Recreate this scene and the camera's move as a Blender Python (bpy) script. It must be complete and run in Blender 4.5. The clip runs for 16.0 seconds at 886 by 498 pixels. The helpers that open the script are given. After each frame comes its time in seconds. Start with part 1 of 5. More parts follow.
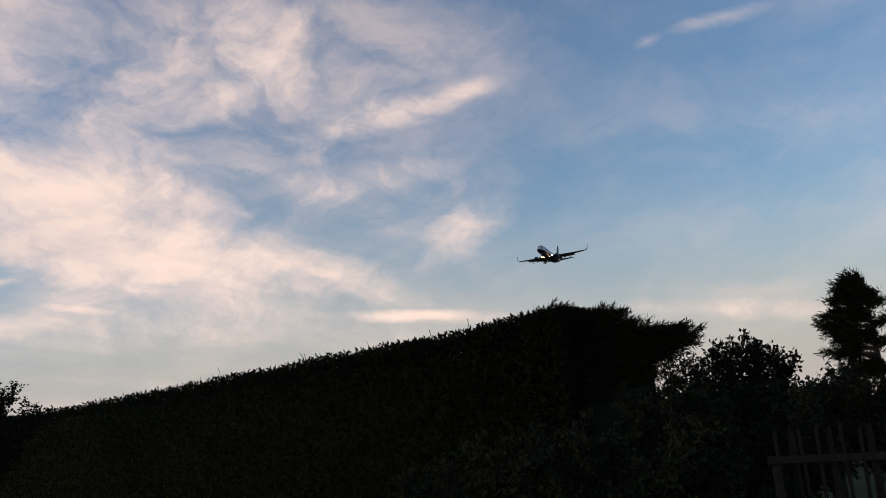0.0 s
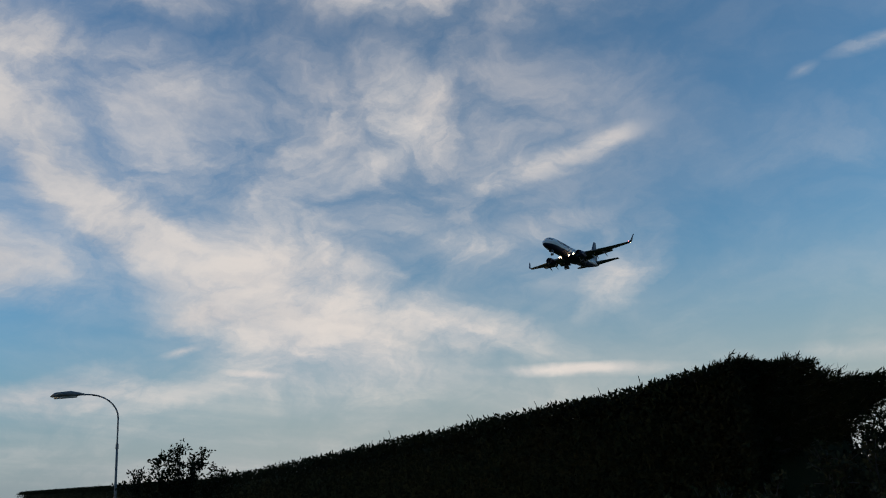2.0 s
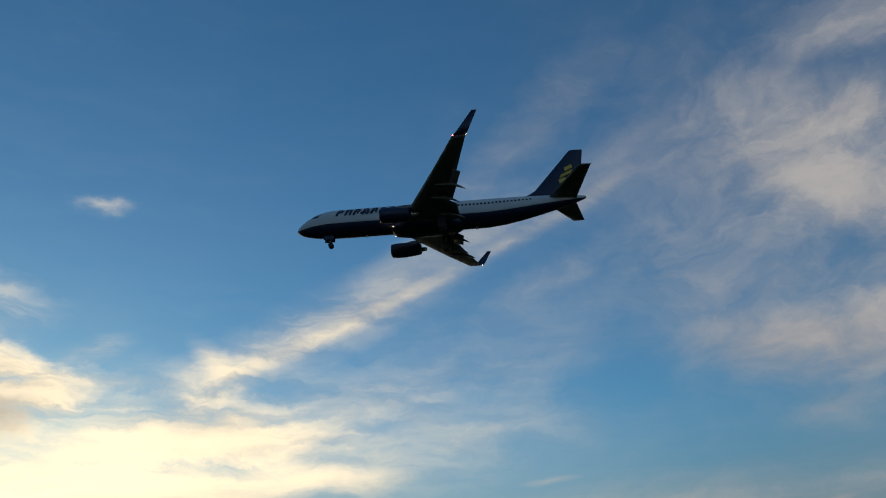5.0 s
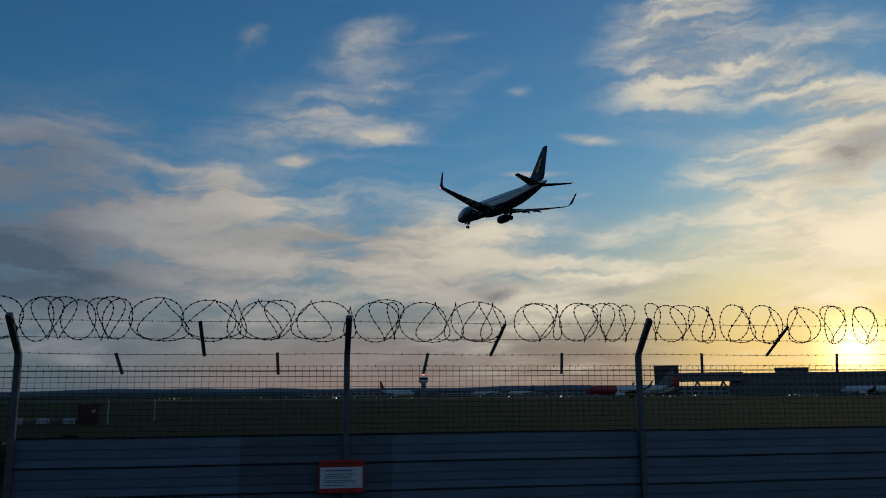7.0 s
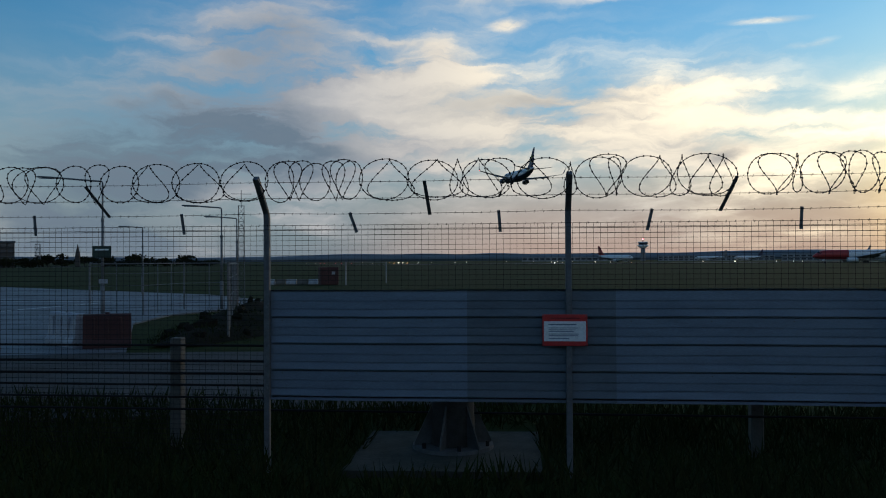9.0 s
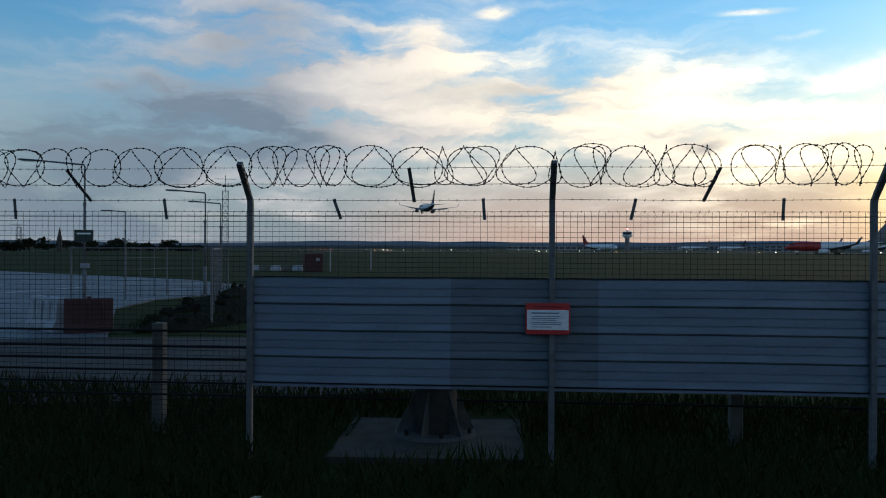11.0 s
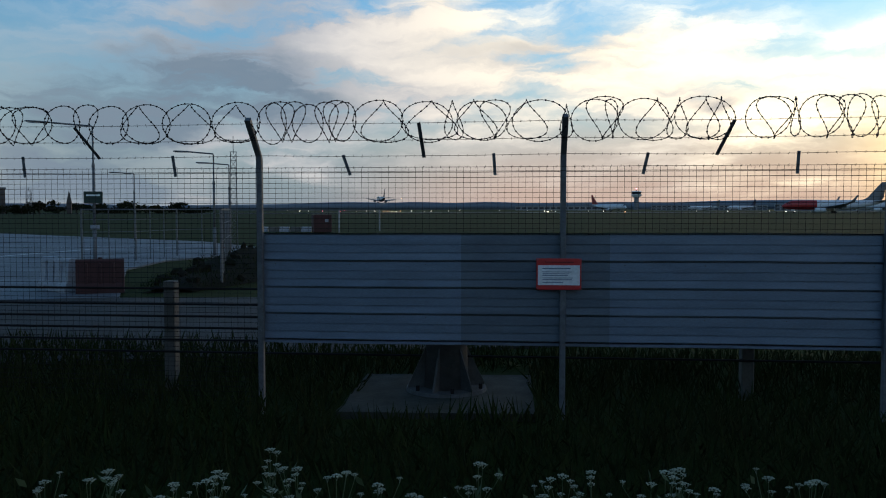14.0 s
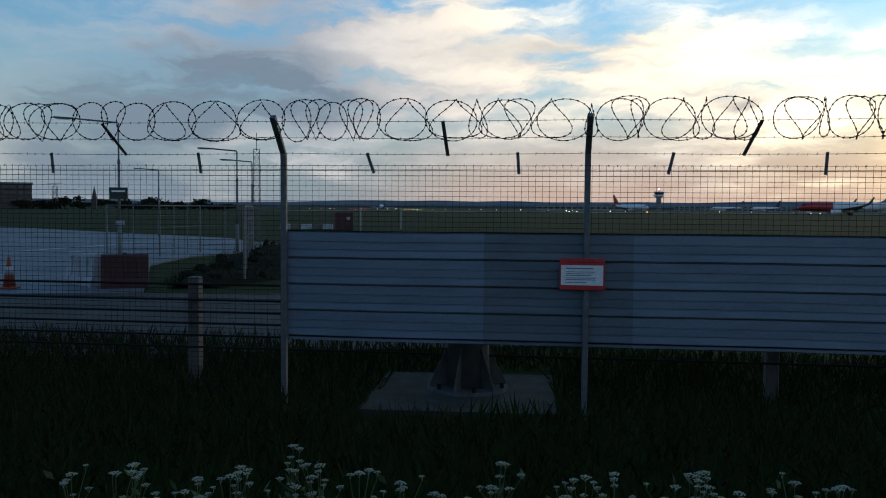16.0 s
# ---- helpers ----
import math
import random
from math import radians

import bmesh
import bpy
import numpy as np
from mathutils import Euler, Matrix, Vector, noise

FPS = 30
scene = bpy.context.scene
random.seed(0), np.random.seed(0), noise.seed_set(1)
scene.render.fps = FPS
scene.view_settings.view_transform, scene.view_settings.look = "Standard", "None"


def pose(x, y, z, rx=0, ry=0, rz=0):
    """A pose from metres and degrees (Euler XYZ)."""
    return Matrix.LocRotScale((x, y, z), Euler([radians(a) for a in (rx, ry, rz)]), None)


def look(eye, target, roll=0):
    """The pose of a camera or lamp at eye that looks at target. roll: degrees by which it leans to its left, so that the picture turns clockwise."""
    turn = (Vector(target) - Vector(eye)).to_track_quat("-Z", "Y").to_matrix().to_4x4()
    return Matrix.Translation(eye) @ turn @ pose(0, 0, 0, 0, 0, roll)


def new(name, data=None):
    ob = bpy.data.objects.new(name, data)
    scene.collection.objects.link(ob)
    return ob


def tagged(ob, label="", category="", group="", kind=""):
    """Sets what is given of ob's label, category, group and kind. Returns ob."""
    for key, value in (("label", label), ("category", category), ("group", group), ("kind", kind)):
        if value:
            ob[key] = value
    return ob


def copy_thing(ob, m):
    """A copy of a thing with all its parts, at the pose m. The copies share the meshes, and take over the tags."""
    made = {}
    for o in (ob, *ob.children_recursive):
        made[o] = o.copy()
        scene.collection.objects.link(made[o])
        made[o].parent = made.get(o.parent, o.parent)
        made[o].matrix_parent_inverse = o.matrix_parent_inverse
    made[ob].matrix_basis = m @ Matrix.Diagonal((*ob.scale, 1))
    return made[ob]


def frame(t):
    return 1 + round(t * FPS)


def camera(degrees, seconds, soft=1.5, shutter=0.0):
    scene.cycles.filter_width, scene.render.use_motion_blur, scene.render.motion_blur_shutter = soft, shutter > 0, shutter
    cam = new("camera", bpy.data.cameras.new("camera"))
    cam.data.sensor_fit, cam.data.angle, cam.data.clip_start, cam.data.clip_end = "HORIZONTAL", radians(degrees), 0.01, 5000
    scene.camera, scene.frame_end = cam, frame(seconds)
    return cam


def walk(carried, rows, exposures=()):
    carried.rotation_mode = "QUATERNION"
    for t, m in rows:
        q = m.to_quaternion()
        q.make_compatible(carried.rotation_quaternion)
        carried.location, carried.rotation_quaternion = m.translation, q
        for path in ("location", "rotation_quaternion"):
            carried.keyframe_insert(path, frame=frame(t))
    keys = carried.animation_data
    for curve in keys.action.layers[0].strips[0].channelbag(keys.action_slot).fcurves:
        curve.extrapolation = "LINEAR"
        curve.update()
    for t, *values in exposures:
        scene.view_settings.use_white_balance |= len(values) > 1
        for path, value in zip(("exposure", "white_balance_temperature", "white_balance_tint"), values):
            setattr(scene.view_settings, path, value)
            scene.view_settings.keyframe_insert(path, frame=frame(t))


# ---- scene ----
cam = camera(57.29, 16.0, soft=1.05)


def aim(x, y, z, az, el, roll):
    """A camera pose from a place, an azimuth clockwise from +y, an elevation and a lean."""
    a, e = radians(az), radians(el)
    way = Vector((math.sin(a) * math.cos(e), math.cos(a) * math.cos(e), math.sin(e)))
    return look((x, y, z), Vector((x, y, z)) + way, roll)


PATH = [
    (0, -0.07, -0.15, 2.14, 158.05, 12.69, -4.23),
    (0.5, -0.00, -0.11, 2.16, 155.02, 13.34, -4.45),
    (1, 0.00, -0.11, 2.20, 152.71, 15.09, -4.56),
    (1.5, -0.02, -0.14, 2.19, 150.08, 15.34, -3.67),
    (2, 0.02, -0.05, 2.23, 147.27, 17.33, -4.73),
    (2.5, 0.05, -0.06, 2.26, 142.05, 19.07, -5.11),
    (3, 0.14, 0.05, 2.23, 135.87, 20.33, -5.17),
    (3.2, 0.10, -0.04, 2.26, 132.79, 20.50, -5.20),
    (3.6, 0.09, -0.06, 2.25, 126.22, 22.82, -4.93),
    (4, 0.09, -0.07, 2.24, 118.49, 25.09, -4.65),
    (4.4, 0.09, -0.08, 2.22, 108.03, 26.96, -4.37),
    (4.8, 0.08, -0.10, 2.21, 94.07, 27.50, -4.10),
    (5.1, 0.08, -0.11, 2.19, 81.94, 26.51, -3.89),
    (5.3, 0.08, -0.12, 2.19, 73.60, 25.20, -3.75),
    (5.5, 0.08, -0.12, 2.19, 65.77, 24.58, -1.53),
    (6, 0.05, -0.12, 2.14, 48.80, 20.09, -2.44),
    (6.2, 0.03, -0.09, 2.13, 43.73, 17.58, 0.19),
    (6.5, -0.01, -0.05, 2.11, 36.82, 15.10, -0.45),
    (7, -0.02, -0.04, 2.13, 27.02, 10.17, -0.38),
    (7.5, -0.04, -0.05, 2.06, 22.76, 7.65, -1.18),
    (8, -0.00, -0.02, 2.05, 22.12, 3.43, -1.32),
    (8.5, -0.00, 0.02, 2.06, 17.40, 1.63, -0.21),
    (9, -0.02, 0.06, 2.05, 11.75, 0.82, -0.33),
    (9.2, -0.02, 0.07, 2.05, 12.60, 0.07, 0.20),
    (11.3, -0.01, 0.06, 2.05, 12.81, -0.11, 0.28),
    (11.5, -0.01, 0.07, 2.05, 12.47, -0.57, 0.44),
    (12, -0.02, 0.08, 2.04, 12.32, -2.04, -0.40),
    (12.5, -0.02, 0.10, 2.00, 11.82, -2.99, -0.28),
    (13, -0.02, 0.10, 2.01, 11.91, -3.00, 0.14),
    (13.5, -0.02, 0.10, 2.00, 12.49, -3.02, 0.25),
    (14, -0.02, 0.10, 2.00, 12.21, -2.81, -0.07),
    (14.5, -0.01, 0.10, 2.01, 11.68, -2.95, -0.29),
    (15, -0.03, 0.10, 2.00, 11.55, -3.05, -0.05),
    (15.5, -0.03, 0.11, 2.00, 11.13, -2.91, 0.22),
    (16, -0.04, 0.11, 2.00, 10.75, -2.91, 0.43),
]
walk(cam, [(t, aim(*row)) for t, *row in PATH], exposures=[
    (0.0, 1.04, 7700, 25), (0.9, 1.03, 7700, 25), (1.35, 0.90, 6300, 9), (3.2, 0.70, 7000, 10), (5.3, 0.12, 6500, 9), (6.0, -0.15, 6250, 9), (6.6, -0.40, 6000, 9), (7.5, -0.10, 6050, 9),
    (8.0, 0.05, 6050, 9), (8.8, 0.55, 6350, 9), (12.5, 1.0, 6500, 10), (16.0, 1.0, 6500, 10)])

# ---- light: a low sun behind thin cloud, an evening sky ----
SUN_AZ, SUN_EL = 53.8, 2.6
SUN_WAY = Vector((math.sin(radians(SUN_AZ)) * math.cos(radians(SUN_EL)), math.cos(radians(SUN_AZ)) * math.cos(radians(SUN_EL)), math.sin(radians(SUN_EL))))

world = bpy.data.worlds.new("evening_sky")
scene.world = world
world.use_nodes = True
wn, wl = world.node_tree.nodes, world.node_tree.links
wn.clear()


def wnode(kind, operation="", vector_type="", gradient_type=""):
    n = wn.new(kind)
    if operation:
        n.operation = operation
    if vector_type:
        n.vector_type = vector_type
    if gradient_type:
        n.gradient_type = gradient_type
    return n


def wmath(op, a, b=None, c=None, clamp=False):
    n = wn.new("ShaderNodeMath")
    n.operation, n.use_clamp = op, clamp
    for slot, v in zip(n.inputs, (a, b, c)):
        if v is None:
            continue
        if isinstance(v, (int, float)):
            slot.default_value = v
        else:
            wl.new(v, slot)
    return n.outputs[0]


def wmix(fac, a, b, blend="MIX"):
    n = wn.new("ShaderNodeMix")
    n.data_type, n.blend_type = "RGBA", blend
    for slot, v in ((n.inputs[0], fac), (n.inputs[6], a), (n.inputs[7], b)):
        if isinstance(v, (int, float)):
            slot.default_value = v
        elif isinstance(v, tuple):
            slot.default_value = (*v, 1)
        else:
            wl.new(v, slot)
    return n.outputs[2]


def wrange(v, a, b, c, d, smooth=True):
    n = wn.new("ShaderNodeMapRange")
    n.interpolation_type = "SMOOTHSTEP" if smooth else "LINEAR"
    wl.new(v, n.inputs[0])
    for i, x in enumerate((a, b, c, d)):
        n.inputs[1 + i].default_value = x
    return n.outputs[0]


sky = wnode("ShaderNodeTexSky")
sky.sky_type, sky.sun_disc, sky.sun_elevation, sky.sun_rotation = "NISHITA", False, radians(SUN_EL), radians(SUN_AZ)
sky.air_density, sky.dust_density, sky.ozone_density, sky.altitude = 1.0, 0.6, 2.5, 60
coord = wnode("ShaderNodeTexCoord")
split = wnode("ShaderNodeSeparateXYZ")
wl.new(coord.outputs["Generated"], split.inputs[0])
dx, dy, dz = split.outputs
azimuth = wmath("ADD", wmath("MULTIPLY", wmath("ARCTAN2", wmath("MULTIPLY", dy, -1.0), dx), 180 / math.pi), 90.0)
elevation = wmath("MULTIPLY", wmath("ARCSINE", dz), 180 / math.pi)
# the cloud sheet as seen from below: fine streaks gather towards the horizon
rise = wmath("ADD", wmath("MAXIMUM", dz, 0.0), 0.10)
sheet = wnode("ShaderNodeCombineXYZ")
wl.new(wmath("DIVIDE", dx, rise), sheet.inputs[0])
wl.new(wmath("DIVIDE", dy, rise), sheet.inputs[1])


def wnoise(vector, scale, detail, rough, stretch=(1, 1, 1), turn=0.0, distort=0.0):
    m = wnode("ShaderNodeMapping")
    m.inputs["Rotation"].default_value = (0, 0, radians(turn))
    m.inputs["Scale"].default_value = stretch
    wl.new(vector, m.inputs[0])
    n = wnode("ShaderNodeTexNoise")
    n.inputs["Scale"].default_value, n.inputs["Detail"].default_value = scale, detail
    n.inputs["Roughness"].default_value, n.inputs["Distortion"].default_value = rough, distort
    wl.new(m.outputs[0], n.inputs["Vector"])
    return n


fine = wnoise(sheet.outputs[0], 1.9, 7, 0.55, (1.0, 0.30, 1), 35, 0.3).outputs[0]
broad = wnoise(sheet.outputs[0], 0.9, 5, 0.55, (1.0, 0.6, 1), 20, 0.4).outputs[0]
veil = wnoise(sheet.outputs[0], 0.55, 6, 0.6, (1.0, 0.4, 1), 60, 0.6).outputs[0]
# positions in degrees, pushed about a little so that the banks fray
flat = wnode("ShaderNodeCombineXYZ")
wl.new(azimuth, flat.inputs[0])
wl.new(elevation, flat.inputs[1])
sway = wnoise(flat.outputs[0], 0.16, 6, 0.62, (1, 1.6, 1))
centred = wnode("ShaderNodeVectorMath", operation="SUBTRACT")
wl.new(sway.outputs["Color"], centred.inputs[0])
centred.inputs[1].default_value = (0.5, 0.5, 0.5)
pushed = wnode("ShaderNodeVectorMath", operation="MULTIPLY_ADD")
wl.new(centred.outputs[0], pushed.inputs[0])
pushed.inputs[1].default_value = (5.5, 3.4, 0)
wl.new(flat.outputs[0], pushed.inputs[2])
place = pushed.outputs[0]
little = wnode("ShaderNodeVectorMath", operation="MULTIPLY_ADD")
wl.new(centred.outputs[0], little.inputs[0])
little.inputs[1].default_value = (1.8, 0.9, 0)
wl.new(flat.outputs[0], little.inputs[2])
nudged = little.outputs[0]
combed = wnoise(place, 0.55, 6, 0.55, (0.22, 1.1, 1), 8, 0.2).outputs[0]
wisp = wnoise(place, 0.12, 9, 0.62, (1.0, 1.7, 1), -28, 0.45).outputs[0]
layers = {"bank": [], "streak": [], "shade": []}


def cloud(az, el, half_length, half_width, tilt, density, kind="bank"):
    """One bank, streak or grey patch of cloud: where it hangs, in degrees, its half sizes, its slope and how thick it is."""
    m = wnode("ShaderNodeMapping", vector_type="TEXTURE")
    m.inputs["Location"].default_value = (az, el, 0)
    m.inputs["Rotation"].default_value = (0, 0, radians(tilt))
    m.inputs["Scale"].default_value = (half_length, half_width, 1000)
    wl.new(nudged if kind == "streak" else place, m.inputs[0])
    g = wnode("ShaderNodeTexGradient", gradient_type="SPHERICAL")
    wl.new(m.outputs[0], g.inputs[0])
    laid = layers[kind]
    laid.append(wmath("MULTIPLY_ADD", g.outputs["Fac"], density, laid[-1]) if laid else wmath("MULTIPLY", g.outputs["Fac"], density))


cloud(-12.1, 4.0, 9.8, 5.9, -0, 1.22, "shade")
cloud(-11.6, 1.2, 10.6, 2.7, -0, 0.94, "shade")
cloud(-11.0, 8.4, 11.2, 6.1, -0, 0.68, "shade")
cloud(-3.2, 16.7, 9.0, 3.4, 2, 0.23)
cloud(-2.3, 11.9, 9.4, 5.6, 3, 0.47, "shade")
cloud(-1.9, 7.4, 10.1, 4.9, -1, 0.81, "shade")
cloud(-1.3, 4.7, 7.3, 2.7, -2, 0.40)
cloud(0.9, 15.4, 9.5, 4.6, 7, 0.47, "shade")
cloud(3.4, 17.9, 2.8, 0.8, 1, 0.40)
cloud(3.6, 10.0, 10.9, 2.6, -3, 0.57)
cloud(4.8, 2.8, 8.6, 1.5, -1, 0.52)
cloud(5.0, 12.1, 18.6, 6.1, -2, 0.46)
cloud(5.3, 8.8, 13.1, 5.6, 6, 0.68, "shade")
cloud(5.9, 8.0, 4.0, 1.0, -1, 0.35, "streak")
cloud(7.1, 12.3, 4.5, 1.5, -6, 0.40)
cloud(7.2, 12.3, 4.3, 0.7, -8, 0.40, "streak")
cloud(7.2, 10.0, 3.0, 0.5, -5, 0.45, "streak")
cloud(7.8, 9.8, 2.7, 0.5, -1, 0.45, "streak")
cloud(8.0, 12.9, 8.0, 2.6, 6, 0.80)
cloud(8.8, 15.1, 2.1, 0.5, -1, 0.35, "streak")
cloud(8.9, 11.9, 28.6, 10.2, 1, 0.48)
cloud(10.5, 8.0, 9.3, 2.7, 5, 0.57)
cloud(11.7, 6.7, 14.6, 5.4, 1, 0.34)
cloud(11.8, 13.8, 2.6, 1.0, -41, 0.46)
cloud(12.4, 14.4, 2.3, 1.4, -42, 0.52)
cloud(12.9, 24.0, 2.2, 1.0, 43, 0.46)
cloud(13.1, 24.8, 1.4, 0.6, 6, 0.40, "streak")
cloud(16.0, 16.2, 1.6, 0.5, -3, 0.50, "streak")
cloud(16.4, 16.2, 1.6, 0.6, 1, 0.55, "streak")
cloud(16.8, 16.3, 1.8, 0.7, 6, 0.40, "streak")
cloud(17.6, 19.5, 4.6, 0.7, 12, 0.50, "streak")
cloud(18.1, 11.0, 9.9, 2.9, -3, 0.54, "shade")
cloud(19.1, 18.0, 8.5, 0.7, -2, 0.50, "streak")
cloud(19.2, 28.9, 4.2, 2.0, 7, 0.57)
cloud(20.8, 20.4, 11.7, 4.2, 16, 0.63)
cloud(20.9, 24.3, 4.4, 1.8, 18, 0.69)
cloud(23.0, 18.2, 3.2, 0.9, 12, 0.55, "streak")
cloud(23.9, 11.1, 13.4, 2.7, 2, 0.36, "shade")
cloud(24.9, 9.4, 9.2, 1.5, 3, 0.92)
cloud(25.9, 11.1, 9.6, 1.2, -3, 0.52)
cloud(26.5, 7.5, 4.2, 0.5, 6, 0.50, "streak")
cloud(26.8, 11.5, 8.3, 0.3, -2, 0.40, "streak")
cloud(27.3, 9.5, 9.8, 0.6, 2, 0.75, "streak")
cloud(27.4, 9.2, 20.2, 5.8, -4, 0.80)
cloud(27.9, 24.7, 3.6, 0.5, 5, 0.35, "streak")
cloud(28.4, 4.4, 17.8, 4.1, -1, 0.57)
cloud(29.2, 7.8, 6.5, 1.8, -5, 0.48, "shade")
cloud(29.7, 32.9, 2.4, 0.7, 1, 0.35, "streak")
cloud(30.4, 22.1, 3.1, 0.7, 18, 0.30, "streak")
cloud(30.9, 7.2, 4.0, 1.5, 8, 0.56, "shade")
cloud(31.2, 9.3, 11.9, 0.7, -2, 0.65, "streak")
cloud(31.9, 8.5, 14.7, 1.5, 2, 0.60)
cloud(32.8, 21.0, 1.4, 0.5, 7, 0.55, "streak")
cloud(32.8, 10.9, 1.8, 0.4, 7, 0.40, "streak")
cloud(33.5, 15.3, 3.3, 0.3, -1, 0.50, "streak")
cloud(34.1, 15.2, 3.2, 0.3, 0, 0.60, "streak")
cloud(35.9, 13.5, 1.9, 0.3, -4, 0.40, "streak")
cloud(37.0, 13.7, 1.1, 0.3, 6, 0.50, "streak")
cloud(37.5, 17.5, 2.5, 0.5, -13, 0.55, "streak")
cloud(37.9, 17.5, 3.3, 0.5, -9, 0.40, "streak")
cloud(38.4, 7.1, 4.1, 1.7, 15, 0.56, "shade")
cloud(39.0, 10.8, 3.4, 1.0, 5, 0.50, "streak")
cloud(43.1, 7.2, 2.5, 1.2, -5, 0.48, "shade")
cloud(43.5, 18.2, 6.4, 3.1, -10, 0.32, "shade")
cloud(44.0, 24.3, 8.3, 5.2, 37, 1.16)
cloud(46.9, 26.7, 4.3, 3.1, -41, 0.73)
cloud(48.9, 17.7, 8.4, 5.1, 6, 0.24, "shade")
cloud(49.8, 21.5, 10.3, 3.3, 2, 1.05)
cloud(50.7, 10.4, 9.7, 2.6, 2, 0.60)
cloud(51.1, 14.8, 11.6, 3.8, 16, 1.47)
cloud(52.3, 8.0, 5.9, 1.4, 5, 0.40, "shade")
cloud(52.9, 6.0, 7.5, 1.8, 4, 0.90)
cloud(55.0, 14.6, 9.5, 4.7, 21, 0.34, "shade")
cloud(55.0, 14.5, 6.6, 3.1, 25, 0.56, "shade")
cloud(55.1, 18.3, 7.4, 2.2, -16, 1.47)
cloud(55.9, 10.1, 20.4, 4.1, 1, 0.75)
cloud(59.8, 9.7, 11.0, 2.2, 8, 0.70)
cloud(60.5, 29.0, 2.1, 1.0, 11, 0.20)
cloud(60.6, 29.1, 1.9, 0.8, -9, 0.25)
cloud(61.2, 19.8, 3.1, 1.0, 18, 0.50, "streak")
cloud(61.4, 5.8, 5.2, 1.1, -6, 0.60, "streak")
cloud(62.1, 17.8, 2.9, 0.7, -0, 0.50, "streak")
cloud(63.4, 17.2, 8.7, 2.7, 5, 0.35)
cloud(63.6, 13.2, 7.0, 2.5, 11, 0.40, "shade")
cloud(65.2, 12.2, 14.5, 5.8, 13, 0.80)
cloud(65.7, 7.2, 4.0, 0.6, -0, 0.70, "streak")
cloud(68.7, 19.6, 2.7, 1.0, -36, 0.50, "streak")
cloud(69.1, 12.7, 18.1, 6.1, 7, 0.80)
cloud(70.5, 4.3, 2.2, 0.6, 1, 0.60, "streak")
cloud(70.7, 18.5, 6.4, 1.8, 26, 0.40)
cloud(72.4, 7.9, 11.5, 0.8, 0, 0.60, "streak")
cloud(72.4, 14.6, 7.1, 2.6, -0, 0.40)
cloud(77.1, 11.6, 7.2, 1.2, -1, 0.55, "streak")
cloud(77.2, 21.3, 12.1, 0.8, 23, 0.40, "streak")
cloud(77.9, 22.5, 19.3, 3.0, 25, 0.60, "streak")
cloud(84.0, 7.5, 1.4, 0.4, -12, 0.40, "streak")
cloud(84.1, 11.1, 17.8, 6.4, 5, 0.30)
cloud(85.2, 17.6, 15.1, 2.6, 1, 0.28)
cloud(85.6, 18.7, 20.8, 8.0, 14, 0.22)
cloud(88.4, 13.7, 10.0, 2.7, -1, 0.22)
cloud(91.9, 27.2, 14.5, 0.8, 20, 0.40, "streak")
cloud(92.3, 10.6, 2.4, 0.3, 4, 0.70, "streak")
cloud(93.2, 28.9, 17.1, 3.0, 17, 0.36, "streak")
cloud(94.0, 34.5, 14.0, 2.6, 33, 0.35)
cloud(94.1, 24.5, 5.9, 1.9, 16, 0.30)
cloud(101.0, 8.0, 16.0, 3.0, 2, 0.45)
cloud(105.1, 22.2, 9.2, 5.4, -34, 0.29)
cloud(108.8, 7.3, 3.1, 0.4, 11, 0.87, "streak")
cloud(110.3, 23.8, 13.7, 8.0, -14, 0.25)
cloud(111.9, 30.1, 18.6, 9.6, -13, 0.30)
cloud(112.0, 13.0, 4.6, 1.7, 8, 0.43)
cloud(113.3, 16.9, 12.2, 3.4, -7, 0.72)
cloud(113.3, 17.2, 14.2, 5.6, -7, 0.45)
cloud(115.8, 28.9, 17.0, 8.2, -24, 0.41)
cloud(119.2, 30.2, 7.5, 2.0, -4, 0.43)
cloud(120.0, 23.0, 12.1, 3.4, -35, 0.87)
cloud(122.1, 20.9, 6.4, 1.7, -34, 0.65)
cloud(122.4, 8.3, 15.4, 1.5, 2, 0.72)
cloud(123.0, 9.5, 4.9, 1.4, 13, 0.43)
cloud(124.1, 35.3, 10.7, 2.6, -7, 0.72)
cloud(127.2, 18.7, 3.1, 1.4, -22, 0.51)
cloud(128.6, 11.1, 2.0, 0.4, 12, 0.72, "streak")
cloud(129.4, 29.6, 7.6, 2.7, -14, 0.51)
cloud(130.6, 13.8, 3.2, 1.2, 27, 0.43, "streak")
cloud(133.3, 9.4, 2.4, 0.3, -8, 0.72, "streak")
cloud(135.1, 15.7, 16.5, 6.5, -25, 0.94)
cloud(135.6, 11.0, 12.0, 5.1, -23, 0.72)
cloud(138.3, 17.3, 6.1, 2.0, 0, 0.51)
cloud(142.2, 34.8, 11.2, 2.2, -2, 0.65)
cloud(143.7, 24.1, 5.5, 1.9, 25, 0.51)
cloud(144.7, 26.0, 24.5, 8.2, -2, 0.55)
cloud(145.3, 27.4, 6.4, 4.1, -72, 0.55)
cloud(148.2, 34.8, 20.3, 2.7, -9, 0.43)
cloud(148.3, 11.8, 9.1, 1.9, -18, 0.72)
cloud(151.1, 17.1, 18.0, 4.1, -2, 0.29)
cloud(152.2, 17.8, 8.5, 1.5, 4, 0.58, "streak")
cloud(154.7, 8.2, 5.9, 0.5, -3, 0.58, "streak")
cloud(155.7, 22.5, 8.6, 1.5, 11, 0.61, "streak")
